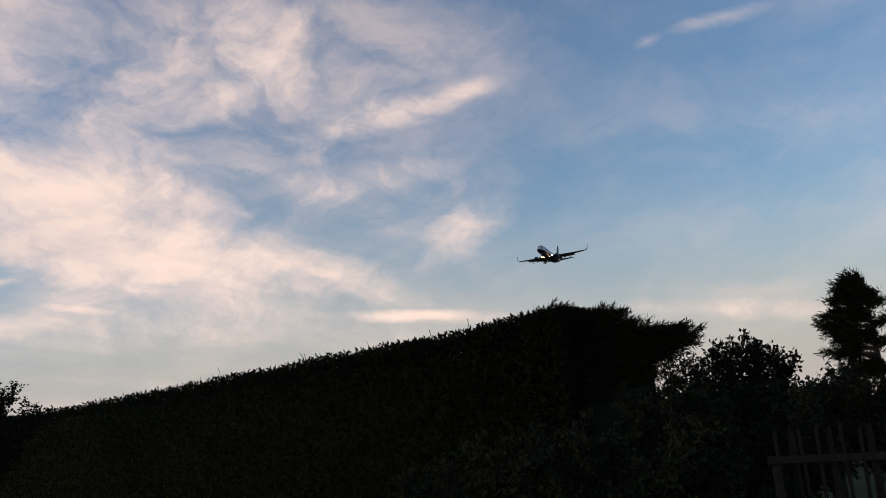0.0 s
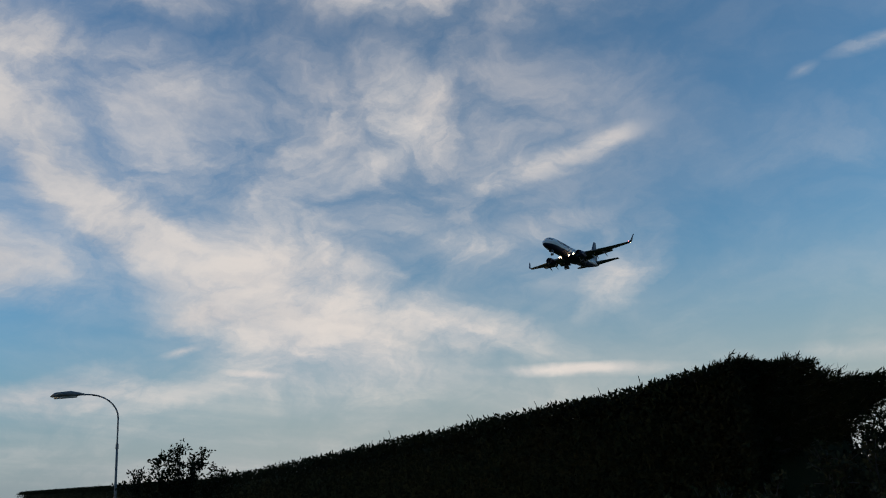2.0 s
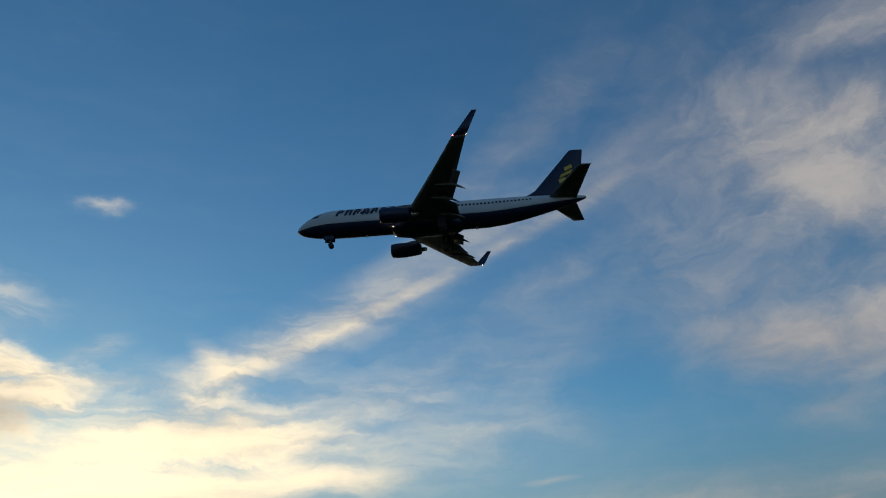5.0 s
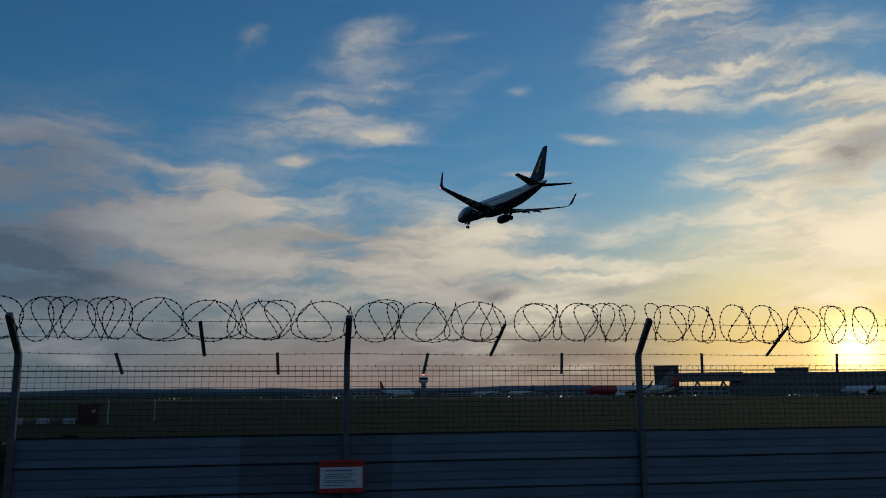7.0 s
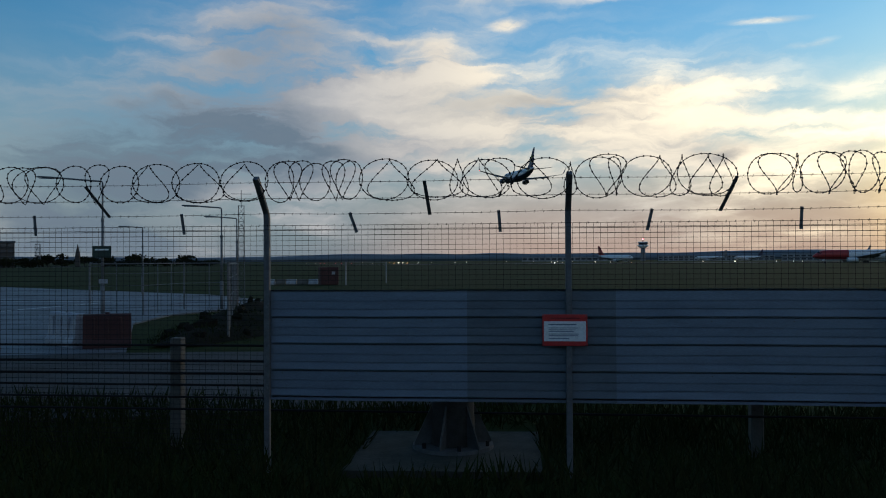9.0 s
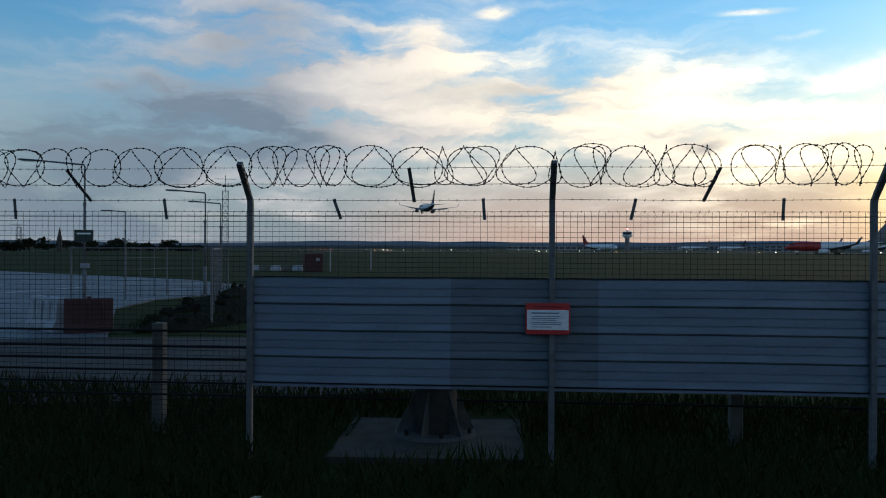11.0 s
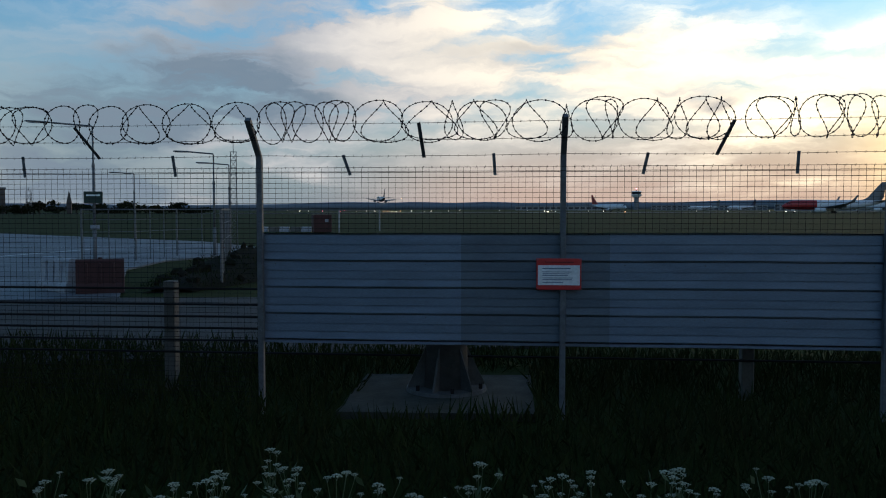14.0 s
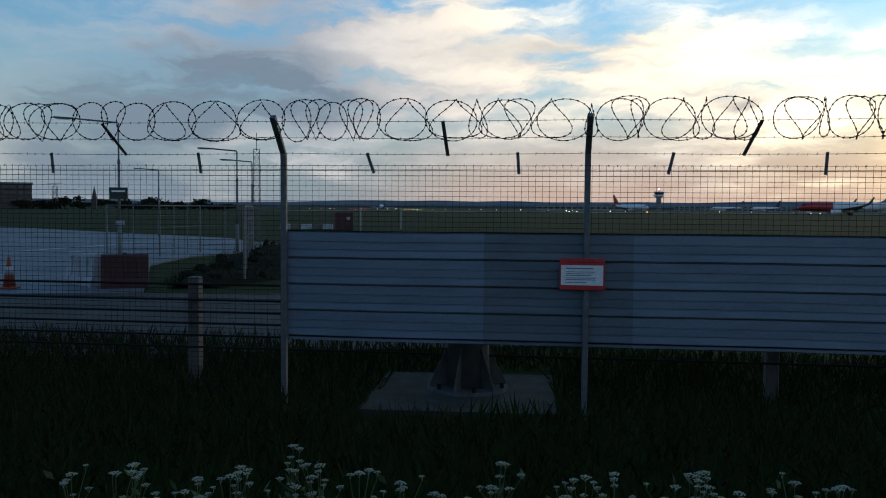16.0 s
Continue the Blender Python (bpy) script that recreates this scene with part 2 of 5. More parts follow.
cloud(156.9, 8.0, 9.2, 0.6, -4, 0.51, "streak")
cloud(159.6, 23.2, 3.5, 0.9, 15, 0.43, "streak")
cloud(159.9, 13.8, 4.8, 2.0, 33, 0.72)
cloud(171.8, 20.7, 8.0, 4.1, -19, 0.17)
cloud(174.3, 25.1, 1.4, 0.5, 9, 0.51, "streak")
cloud(176.4, 6.7, 13.2, 0.8, -7, 0.43, "streak")
cloud(177.7, 16.7, 19.3, 8.8, -15, 0.09)
cloud(179.4, 25.5, 4.0, 0.7, 1, 0.87, "streak")
cloud(180.1, 12.1, 12.0, 4.1, -12, 0.09)
cloud(180.3, 7.0, 8.8, 1.4, -9, 0.36, "shade")

banks, streaks, greys = layers["bank"][-1], layers["streak"][-1], layers["shade"][-1]
# wisps: soft and curling away from the sun, combed into level threads beside it
level = wrange(azimuth, 110.0, 50.0, 0.0, 1.0)
threads = wmath("ADD", wmath("MULTIPLY", combed, level), wmath("MULTIPLY", wisp, wmath("SUBTRACT", 1.0, level)))
grain = wmath("ADD", wmath("MULTIPLY", fine, 0.3), wmath("MULTIPLY", threads, 0.7))
low = wmath("MULTIPLY", wrange(elevation, 1.0, 15.0, 0.30, 0.0), wrange(azimuth, 110.0, 30.0, 0.3, 1.0))
thick = wmath("ADD", banks, wmath("MULTIPLY", low, wrange(broad, 0.35, 0.65, 0.1, 1.0)))
thick = wmath("ADD", thick, wmath("MULTIPLY", wrange(veil, 0.34, 0.70, 0.26, 0.66), wmath("MULTIPLY", wrange(azimuth, 75.0, 125.0, 0.10, 1.0), wrange(azimuth, 150.0, 176.0, 1.0, 0.5))))
thick = wmath("MULTIPLY", thick, wmath("MULTIPLY_ADD", wrange(grain, 0.34, 0.66, -1.0, 1.0, False), wrange(azimuth, 110.0, 50.0, 0.5, 0.85), 1.0))
thick = wmath("ADD", thick, wmath("MULTIPLY", streaks, wmath("ADD", wrange(grain, 0.36, 0.64, -0.4, 0.4), 1.0)))
dull = wmath("MULTIPLY", greys, wmath("ADD", wrange(grain, 0.34, 0.66, -0.5, 0.5), 1.0))
cover = wrange(wmath("ADD", thick, wmath("MULTIPLY", dull, 0.8)), -0.05, 1.65, 0.0, 0.95)

dot = wnode("ShaderNodeVectorMath", operation="DOT_PRODUCT")
wl.new(coord.outputs["Generated"], dot.inputs[0])
dot.inputs[1].default_value = SUN_WAY
toward = dot.outputs["Value"]
near_sun = wmath("MULTIPLY", wrange(toward, 0.58, 0.995, 0.0, 1.0), wmath("MAXIMUM", wrange(elevation, 2.0, 14.0, 0.25, 1.0), wrange(toward, 0.86, 0.975, 0.0, 1.0)))
side = wrange(toward, 0.0, 0.7, 0.0, 1.0)
blue = wmix(1.0, sky.outputs[0], wmix(wrange(toward, 0.45, -0.1, 0.0, 1.0), (0.95, 1.80, 2.25), (1.40, 1.88, 2.12)), "MULTIPLY")
# moist air low over the horizon: blue-grey away from the sun, peach beside it, gold round it
haze_col = wmix(wrange(toward, 0.1, 0.6, 0.0, 1.0), (2.15, 2.35, 2.5), (1.2, 1.5, 1.9))
haze_col = wmix(wrange(toward, 0.64, 0.82, 0.0, 1.0), haze_col, (2.3, 2.4, 2.6))
haze_col = wmix(wrange(toward, 0.84, 0.975, 0.0, 1.0), haze_col, (3.6, 2.6, 2.1))
haze_col = wmix(wrange(toward, 0.955, 0.999, 0.0, 1.0), haze_col, (11.0, 6.6, 2.2))
air = wmix(wrange(elevation, 0.5, 17.0, 0.90, 0.0), blue, haze_col)
dusk = wmath("MULTIPLY", wrange(elevation, 0.3, 8.5, 0.85, 0.0), wrange(toward, 0.60, 0.84, 0.0, 1.0))
air = wmix(wmath("MULTIPLY", dusk, wrange(toward, 0.999, 0.96, 0.2, 1.0)), air, (3.1, 2.15, 1.72))
cloud_far = wmix(side, wmix(wrange(grain, 0.38, 0.62, 0.0, 1.0), (3.3, 3.3, 3.4), (4.7, 4.25, 3.9)), wmix(wrange(grain, 0.38, 0.62, 0.0, 1.0), (2.5, 2.55, 2.8), (3.5, 3.4, 3.4)))
cloud_col = wmix(near_sun, cloud_far, (11.5, 9.6, 6.6))
shade = wmath("MULTIPLY", wrange(broad, 0.40, 0.62, 0.55, 0.0), wrange(combed, 0.38, 0.62, 1.0, 0.3))
shade = wmath("MULTIPLY", shade, wrange(azimuth, 120.0, 70.0, 0.4, 1.0))
cloud_col = wmix(shade, cloud_col, (1.9, 2.0, 2.35))
cloud_col = wmix(wrange(wmath("SUBTRACT", dull, wmath("MULTIPLY", thick, 0.25)), 0.0, 1.0, 0.0, 0.9), cloud_col, wmix(wrange(toward, 0.68, 0.92, 0.0, 1.0), (0.75, 1.1, 1.5), (1.7, 1.7, 1.85)))
heavens = wmix(cover, air, cloud_col)
# the sun's own glow through the veil
glow = wmath("POWER", wmath("MAXIMUM", toward, 0.0), 2600.0)
wide = wmath("POWER", wmath("MAXIMUM", toward, 0.0), 90.0)
heavens = wmix(1.0, heavens, wmix(glow, (0, 0, 0), (40.0, 26.0, 9.0)), "ADD")
heavens = wmix(1.0, heavens, wmix(wide, (0, 0, 0), (2.2, 1.2, 0.25)), "ADD")
background = wnode("ShaderNodeBackground")
wl.new(heavens, background.inputs[0])
background.inputs[1].default_value = 0.10
out = wnode("ShaderNodeOutputWorld")
wl.new(background.outputs[0], out.inputs[0])

sun = new("sun", bpy.data.lights.new("sun", "SUN"))
sun.data.energy, sun.data.angle, sun.data.color = 0.12, radians(10), (1.0, 0.72, 0.42)
sun.matrix_world = look((0, 0, 60), Vector((0, 0, 60)) - SUN_WAY)


# ---- materials ----
def material(name, base, rough=0.7, metal=0.0, second=None, scale=6.0, amount=0.5, bump=0.15, bump_scale=40.0, spot=0.0, per_piece=0.0, stretch=(1, 1, 1), glow=None, power=0.0, spec=0.5):
    """A surface: two tones mottled at one scale, grain and relief at another, and a little change from piece to piece."""
    m = bpy.data.materials.new(name)
    m.use_nodes = True
    nodes, links = m.node_tree.nodes, m.node_tree.links
    b = nodes["Principled BSDF"]
    b.inputs["Metallic"].default_value = metal
    b.inputs["Specular IOR Level"].default_value = spec
    tc = nodes.new("ShaderNodeTexCoord")
    mp = nodes.new("ShaderNodeMapping")
    mp.inputs["Scale"].default_value = stretch
    links.new(tc.outputs["Object"], mp.inputs[0])
    n1 = nodes.new("ShaderNodeTexNoise")
    n1.inputs["Scale"].default_value, n1.inputs["Detail"].default_value, n1.inputs["Roughness"].default_value = scale, 5, 0.6
    links.new(mp.outputs[0], n1.inputs["Vector"])
    n2 = nodes.new("ShaderNodeTexNoise")
    n2.inputs["Scale"].default_value, n2.inputs["Detail"].default_value = bump_scale, 4
    links.new(mp.outputs[0], n2.inputs["Vector"])
    ramp = nodes.new("ShaderNodeMapRange")
    links.new(n1.outputs[0], ramp.inputs[0])
    ramp.inputs[1].default_value, ramp.inputs[2].default_value, ramp.inputs[3].default_value, ramp.inputs[4].default_value = 0.35, 0.68, 0.0, amount
    mix = nodes.new("ShaderNodeMix")
    mix.data_type = "RGBA"
    second = second or tuple(c * 0.6 for c in base)
    mix.inputs[6].default_value, mix.inputs[7].default_value = (*base, 1), (*second, 1)
    links.new(ramp.outputs[0], mix.inputs[0])
    colour = mix.outputs[2]
    hsv = nodes.new("ShaderNodeHueSaturation")
    links.new(colour, hsv.inputs["Color"])
    grain = nodes.new("ShaderNodeMapRange")
    links.new(n2.outputs[0], grain.inputs[0])
    grain.inputs[1].default_value, grain.inputs[2].default_value, grain.inputs[3].default_value, grain.inputs[4].default_value = 0.3, 0.7, 0.88, 1.12
    value = grain.outputs[0]
    if per_piece:
        info = nodes.new("ShaderNodeObjectInfo")
        geo = nodes.new("ShaderNodeNewGeometry")
        add = nodes.new("ShaderNodeMath")
        add.operation = "ADD"
        links.new(info.outputs["Random"], add.inputs[0])
        links.new(geo.outputs["Random Per Island"], add.inputs[1])
        mul = nodes.new("ShaderNodeMapRange")
        links.new(add.outputs[0], mul.inputs[0])
        mul.inputs[2].default_value = 2.0
        mul.inputs[3].default_value, mul.inputs[4].default_value = 1 - per_piece, 1 + per_piece
        both = nodes.new("ShaderNodeMath")
        both.operation = "MULTIPLY"
        links.new(value, both.inputs[0])
        links.new(mul.outputs[0], both.inputs[1])
        value = both.outputs[0]
    links.new(value, hsv.inputs["Value"])
    links.new(hsv.outputs[0], b.inputs["Base Color"])
    rr = nodes.new("ShaderNodeMapRange")
    links.new(n1.outputs[0], rr.inputs[0])
    rr.inputs[1].default_value, rr.inputs[2].default_value = 0.3, 0.7
    rr.inputs[3].default_value, rr.inputs[4].default_value = max(rough - 0.1, 0.03), min(rough + 0.1, 1.0)
    links.new(rr.outputs[0], b.inputs["Roughness"])
    if bump:
        bp = nodes.new("ShaderNodeBump")
        bp.inputs["Strength"].default_value, bp.inputs["Distance"].default_value = bump, 0.02
        links.new(n2.outputs[0], bp.inputs["Height"])
        links.new(bp.outputs[0], b.inputs["Normal"])
    if glow:
        b.inputs["Emission Color"].default_value = (*glow, 1)
        b.inputs["Emission Strength"].default_value = power
    return m


GALV = material("galvanised_steel", (0.15, 0.158, 0.168), 0.65, 0.35, (0.10, 0.10, 0.108), 12, 0.7, 0.1, 60)
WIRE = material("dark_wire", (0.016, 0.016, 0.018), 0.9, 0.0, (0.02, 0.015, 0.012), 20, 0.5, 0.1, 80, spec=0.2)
STEEL_SHEET = material("corrugated_grey_sheet", (0.165, 0.205, 0.265), 0.5, 0.3, (0.125, 0.155, 0.20), 1.6, 0.8, 0.12, 30, per_piece=0.1, stretch=(1, 1, 5))
STEEL_DULL = material("dull_grey_sheet", (0.125, 0.15, 0.18), 0.6, 0.25, (0.10, 0.12, 0.145), 1.6, 0.8, 0.12, 30, per_piece=0.1, stretch=(1, 1, 5))
OLD_STEEL = material("dull_painted_steel", (0.10, 0.10, 0.10), 0.8, 0.1, (0.06, 0.055, 0.05), 4, 0.8, 0.2, 30)
SIGN_RED = material("red_sign_paint", (0.55, 0.03, 0.03), 0.4, 0, (0.42, 0.03, 0.03), 8, 0.5, 0.03)
SIGN_WHITE = material("white_sign_paint", (0.80, 0.80, 0.80), 0.45, 0, (0.68, 0.69, 0.70), 10, 0.5, 0.03)
SIGN_INK = material("sign_ink", (0.16, 0.20, 0.28), 0.5, 0, None, 10, 0.2, 0.0)
GRASS_GROUND = material("grass_ground", (0.019, 0.034, 0.006), 1.0, 0, (0.027, 0.030, 0.008), 0.35, 0.8, 0.6, 9.0, spec=0.06)
BLADE = material("grass_blades", (0.017, 0.029, 0.007), 1.0, 0, (0.030, 0.031, 0.012), 2.0, 0.8, 0, per_piece=0.4, spec=0.06)
TARMAC = material("pale_worn_tarmac", (0.115, 0.122, 0.135), 0.65, 0, (0.072, 0.075, 0.082), 0.5, 0.8, 0.3, 30.0)
ROAD_DARK = material("dark_service_road", (0.05, 0.048, 0.046), 0.85, 0, (0.034, 0.033, 0.03), 0.8, 0.8, 0.3, 30.0, spec=0.2)
# footing concrete: dark base with darker mottling
PAD_CONCRETE = material("dark_old_concrete", (0.05, 0.049, 0.04), 0.95, 0, (0.028, 0.03, 0.02), 3.0, 0.8, 0.3, 30.0, spec=0.15)
CONCRETE = material("weathered_concrete", (0.12, 0.112, 0.10), 0.95, 0, (0.07, 0.066, 0.055), 2.5, 0.8, 0.3, 30.0)
LINE_PAINT = material("white_line_paint", (0.65, 0.65, 0.63), 0.7, 0, (0.40, 0.40, 0.40), 4, 0.8, 0.1)
LEAF_DARK = material("conifer_foliage", (0.016, 0.021, 0.009), 1.0, 0, (0.024, 0.021, 0.010), 1.2, 0.7, 0.0, per_piece=0.4, spec=0.06)
LEAF_SHRUB = material("shrub_leaves", (0.018, 0.024, 0.010), 0.95, 0, (0.045, 0.038, 0.022), 2.0, 0.7, 0.0, per_piece=0.45, spec=0.06)
BARK = material("dark_bark", (0.035, 0.029, 0.022), 1.0, 0, (0.022, 0.018, 0.014), 8, 0.7, 0.5, 30)
FLOWER = material("cream_flower", (0.36, 0.36, 0.26), 0.9, 0, (0.30, 0.33, 0.22), 8, 0.6, 0.0, per_piece=0.15)
STALK = material("green_stalk", (0.08, 0.11, 0.04), 0.8, 0, None, 5, 0.5, 0.0)
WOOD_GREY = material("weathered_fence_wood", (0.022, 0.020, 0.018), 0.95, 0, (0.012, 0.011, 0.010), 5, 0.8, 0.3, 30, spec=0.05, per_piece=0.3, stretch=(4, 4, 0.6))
BARRIER_RED = material("red_barrier_plastic", (0.058, 0.017, 0.016), 0.75, 0, (0.040, 0.016, 0.014), 3, 0.7, 0.08)
BARRIER_WHITE = material("white_barrier_plastic", (0.32, 0.34, 0.38), 0.6, 0, (0.15, 0.16, 0.175), 3, 0.7, 0.08)
ORANGE = material("orange_plastic", (0.30, 0.05, 0.02), 0.6, 0, (0.2, 0.04, 0.02), 5, 0.6, 0.05)
SOIL = material("rough_soil", (0.018, 0.016, 0.012), 1.0, 0, (0.010, 0.012, 0.006), 1.2, 0.8, 0.7, 8, spec=0.06)
PAINT_WHITE = material("white_aircraft_paint", (0.58, 0.60, 0.63), 0.4, 0, (0.62, 0.63, 0.66), 0.6, 0.5, 0.01)
PAINT_NAVY = material("navy_aircraft_paint", (0.008, 0.016, 0.055), 0.45, 0, (0.009, 0.018, 0.05), 0.6, 0.5, 0.01)
PAINT_GOLD = material("gold_aircraft_paint", (0.70, 0.48, 0.06), 0.4, 0, None, 1.0, 0.2, 0.01)
PAINT_RED = material("red_aircraft_paint", (0.32, 0.025, 0.025), 0.35, 0, (0.40, 0.03, 0.03), 0.6, 0.5, 0.01)
PAINT_GREY = material("grey_aircraft_metal", (0.17, 0.175, 0.185), 0.5, 0.2, (0.13, 0.135, 0.145), 0.8, 0.6, 0.02)
BARE = material("bare_aircraft_metal", (0.55, 0.55, 0.56), 0.25, 0.9, (0.42, 0.42, 0.43), 2, 0.5, 0.01)
RUBBER = material("black_rubber", (0.02, 0.02, 0.021), 0.8, 0, (0.035, 0.035, 0.035), 6, 0.5, 0.1)
DARK_GLASS = material("dark_aircraft_glass", (0.015, 0.018, 0.022), 0.08, 0, None, 2, 0.1, 0.0)
LAMP_WHITE = material("lit_landing_lamp", (0.9, 0.85, 0.7), 0.3, 0, None, 5, 0.1, 0, glow=(1.0, 0.62, 0.34), power=11.0)
LAMP_RED = material("lit_red_lamp", (0.6, 0.05, 0.05), 0.3, 0, None, 5, 0.1, 0, glow=(1.0, 0.10, 0.12), power=10.0)
LAMP_FAR = material("lit_far_lamp", (0.9, 0.8, 0.6), 0.3, 0, None, 5, 0.1, 0, glow=(1.0, 0.80, 0.55), power=4.0)
LAMP_ORANGE = material("lit_orange_lamp", (0.9, 0.5, 0.2), 0.3, 0, None, 5, 0.1, 0, glow=(1.0, 0.45, 0.18), power=3.5)
FACADE = material("grey_terminal_cladding", (0.17, 0.175, 0.19), 0.7, 0, (0.12, 0.125, 0.14), 0.05, 0.7, 0.05)
FACADE_DARK = material("dark_brick_facade", (0.07, 0.06, 0.056), 0.95, 0, (0.05, 0.045, 0.042), 0.2, 0.7, 0.1)
FACADE_PALE = material("pale_shed_cladding", (0.26, 0.27, 0.29), 0.7, 0, (0.18, 0.19, 0.21), 0.05, 0.7, 0.05)
GLASS_BAND = material("tinted_window_glass", (0.05, 0.06, 0.075), 0.15, 0, None, 0.2, 0.3, 0.0)
# the blue-grey base stands in for haze between viewer and hills
HAZY_HILL = material("hazed_wooded_hill", (0.14, 0.175, 0.22), 1.0, 0, (0.11, 0.14, 0.175), 0.004, 0.8, 0.0)
LENS = material("lamp_lens", (0.55, 0.56, 0.58), 0.3, 0, None, 5, 0.3, 0.0)
SIGN_GREEN = material("dark_green_sign", (0.014, 0.035, 0.026), 0.5, 0, None, 5, 0.3, 0.0)


# ---- building tools ----
def to_mesh(name, bm, mat, smooth=False):
    me = bpy.data.meshes.new(name)
    bm.to_mesh(me)
    bm.free()
    for m in mat if isinstance(mat, (list, tuple)) else [mat]:
        me.materials.append(m)
    if smooth:
        me.polygons.foreach_set("use_smooth", [True] * len(me.polygons))
    return me


def part(name, bm, mat, parent=None, label="", smooth=False, at=None):
    ob = new(name, to_mesh(name, bm, mat, smooth))
    if parent:
        ob.parent = parent
    if at is not None:
        ob.matrix_basis = at
    if label:
        tagged(ob, label)
    return ob


def thing(name, label, category, at=None, group="", kind=""):
    ob = new(name)
    ob.empty_display_size = 0.2
    if at is not None:
        ob.matrix_basis = at
    return tagged(ob, label, category, group, kind)


def box(bm, x0, x1, y0, y1, z0, z1, m=None, bevel=0.0):
    """An axis-aligned block, turned by m, with worn edges."""
    made = bmesh.ops.create_cube(bm, size=1.0, matrix=Matrix.LocRotScale(((x0 + x1) / 2, (y0 + y1) / 2, (z0 + z1) / 2), None, (x1 - x0, y1 - y0, z1 - z0)))
    vs = made["verts"]
    if bevel:
        es = list({e for v in vs for e in v.link_edges})
        vs = bmesh.ops.bevel(bm, geom=es, offset=bevel, segments=1, affect="EDGES")["verts"]
    if m is not None:
        bmesh.ops.transform(bm, matrix=m, verts=vs)
    return bm


def blocks(*rows, m=None, bevel=0.0):
    bm = bmesh.new()
    for r in rows:
        box(bm, *r, m=m, bevel=bevel)
    return bm


def rod(bm, a, b, r0, r1=None, sides=8):
    a, b = Vector(a), Vector(b)
    r1 = r0 if r1 is None else r1
    turn = (b - a).to_track_quat("Z", "Y").to_matrix().to_4x4()
    bmesh.ops.create_cone(bm, cap_ends=True, segments=sides, radius1=r0, radius2=r1, depth=(b - a).length, matrix=Matrix.Translation((a + b) / 2) @ turn)
    return bm


def rods(*rows, sides=8):
    bm = bmesh.new()
    for r in rows:
        rod(bm, *r, sides=sides)
    return bm


def tube(points, radius, sides=5):
    """A swept wire through points, as bare vertex and face lists."""
    vs, fs = [], []
    radius = float(radius)
    pts = [Vector(p) for p in points]
    up = Vector((0.13, 0.21, 0.97)).normalized()
    for i, p in enumerate(pts):
        d = (pts[min(i + 1, len(pts) - 1)] - pts[max(i - 1, 0)]).normalized()
        s = d.cross(up)
        s = s.normalized() if s.length > 1e-4 else Vector((1, 0, 0))
        n = s.cross(d)
        for k in range(sides):
            a = 2 * math.pi * k / sides
            vs.append(p + radius * (math.cos(a) * s + math.sin(a) * n))
    for i in range(len(pts) - 1):
        for k in range(sides):
            a, b = i * sides + k, i * sides + (k + 1) % sides
            fs.append((a, b, b + sides, a + sides))
    return vs, fs


def join(name, lists, mat, parent=None, smooth=False):
    """One mesh out of many bare lists."""
    vs, fs = [], []
    for v, f in lists:
        o = len(vs)
        vs.extend(v)
        fs.extend(tuple(i + o for i in face) for face in f)
    me = bpy.data.meshes.new(name)
    me.from_pydata([tuple(v) for v in vs], [], fs)
    me.materials.append(mat)
    if smooth:
        me.polygons.foreach_set("use_smooth", [True] * len(me.polygons))
    ob = new(name, me)
    ob.parent = parent
    return ob


def loft(bm, rings, cap=True):
    """Skin closed rings of points with the same count."""
    made = [[bm.verts.new(p) for p in ring] for ring in rings]
    n = len(made[0])
    for a, b in zip(made, made[1:]):
        for i in range(n):
            bm.faces.new((a[i], a[(i + 1) % n], b[(i + 1) % n], b[i]))
    if cap:
        bm.faces.new(made[0][::-1])
        bm.faces.new(made[-1])
    bmesh.ops.recalc_face_normals(bm, faces=bm.faces)
    return bm


def spot(az, dist, z=0.0):
    """A place at an azimuth and a distance from where the camera stands."""
    return Vector((math.sin(radians(az)) * dist, math.cos(radians(az)) * dist, z))


# ---- ground, one sheet to the horizon ----
def build_ground():
    bm = bmesh.new()
    radii = [0, 3, 6, 9, 14, 22, 40, 80, 160, 400, 1000, 2400, 4800]
    centre = bm.verts.new((0, 0, 0))
    last = None
    for r in radii[1:]:
        ring = []
        for i in range(96):
            a = 2 * math.pi * i / 96
            x, y = r * math.cos(a), r * math.sin(a)
            z = 0.05 * noise.noise((x * 0.5, y * 0.5, 0)) if 4 < r < 12 else 0.0
            ring.append(bm.verts.new((x, y, z - 0.02)))
        for i in range(96):
            j = (i + 1) % 96
            if last is None:
                bm.faces.new((centre, ring[i], ring[j]))
            else:
                bm.faces.new((last[i], ring[i], ring[j], last[j]))
        last = ring
    ob = part("ground", bm, GRASS_GROUND, smooth=True)
    tagged(ob, "dark rough grass field stretching flat to the horizon", "ground", kind="structure")


build_ground()


def slab(name, outline, z0, z1, mat, label, category, kind="structure"):
    bm = bmesh.new()
    loft(bm, [[(x, y, z0) for x, y in outline], [(x, y, z1) for x, y in outline]])
    ob = part(name, bm, mat)
    return tagged(ob, label, category, kind=kind)


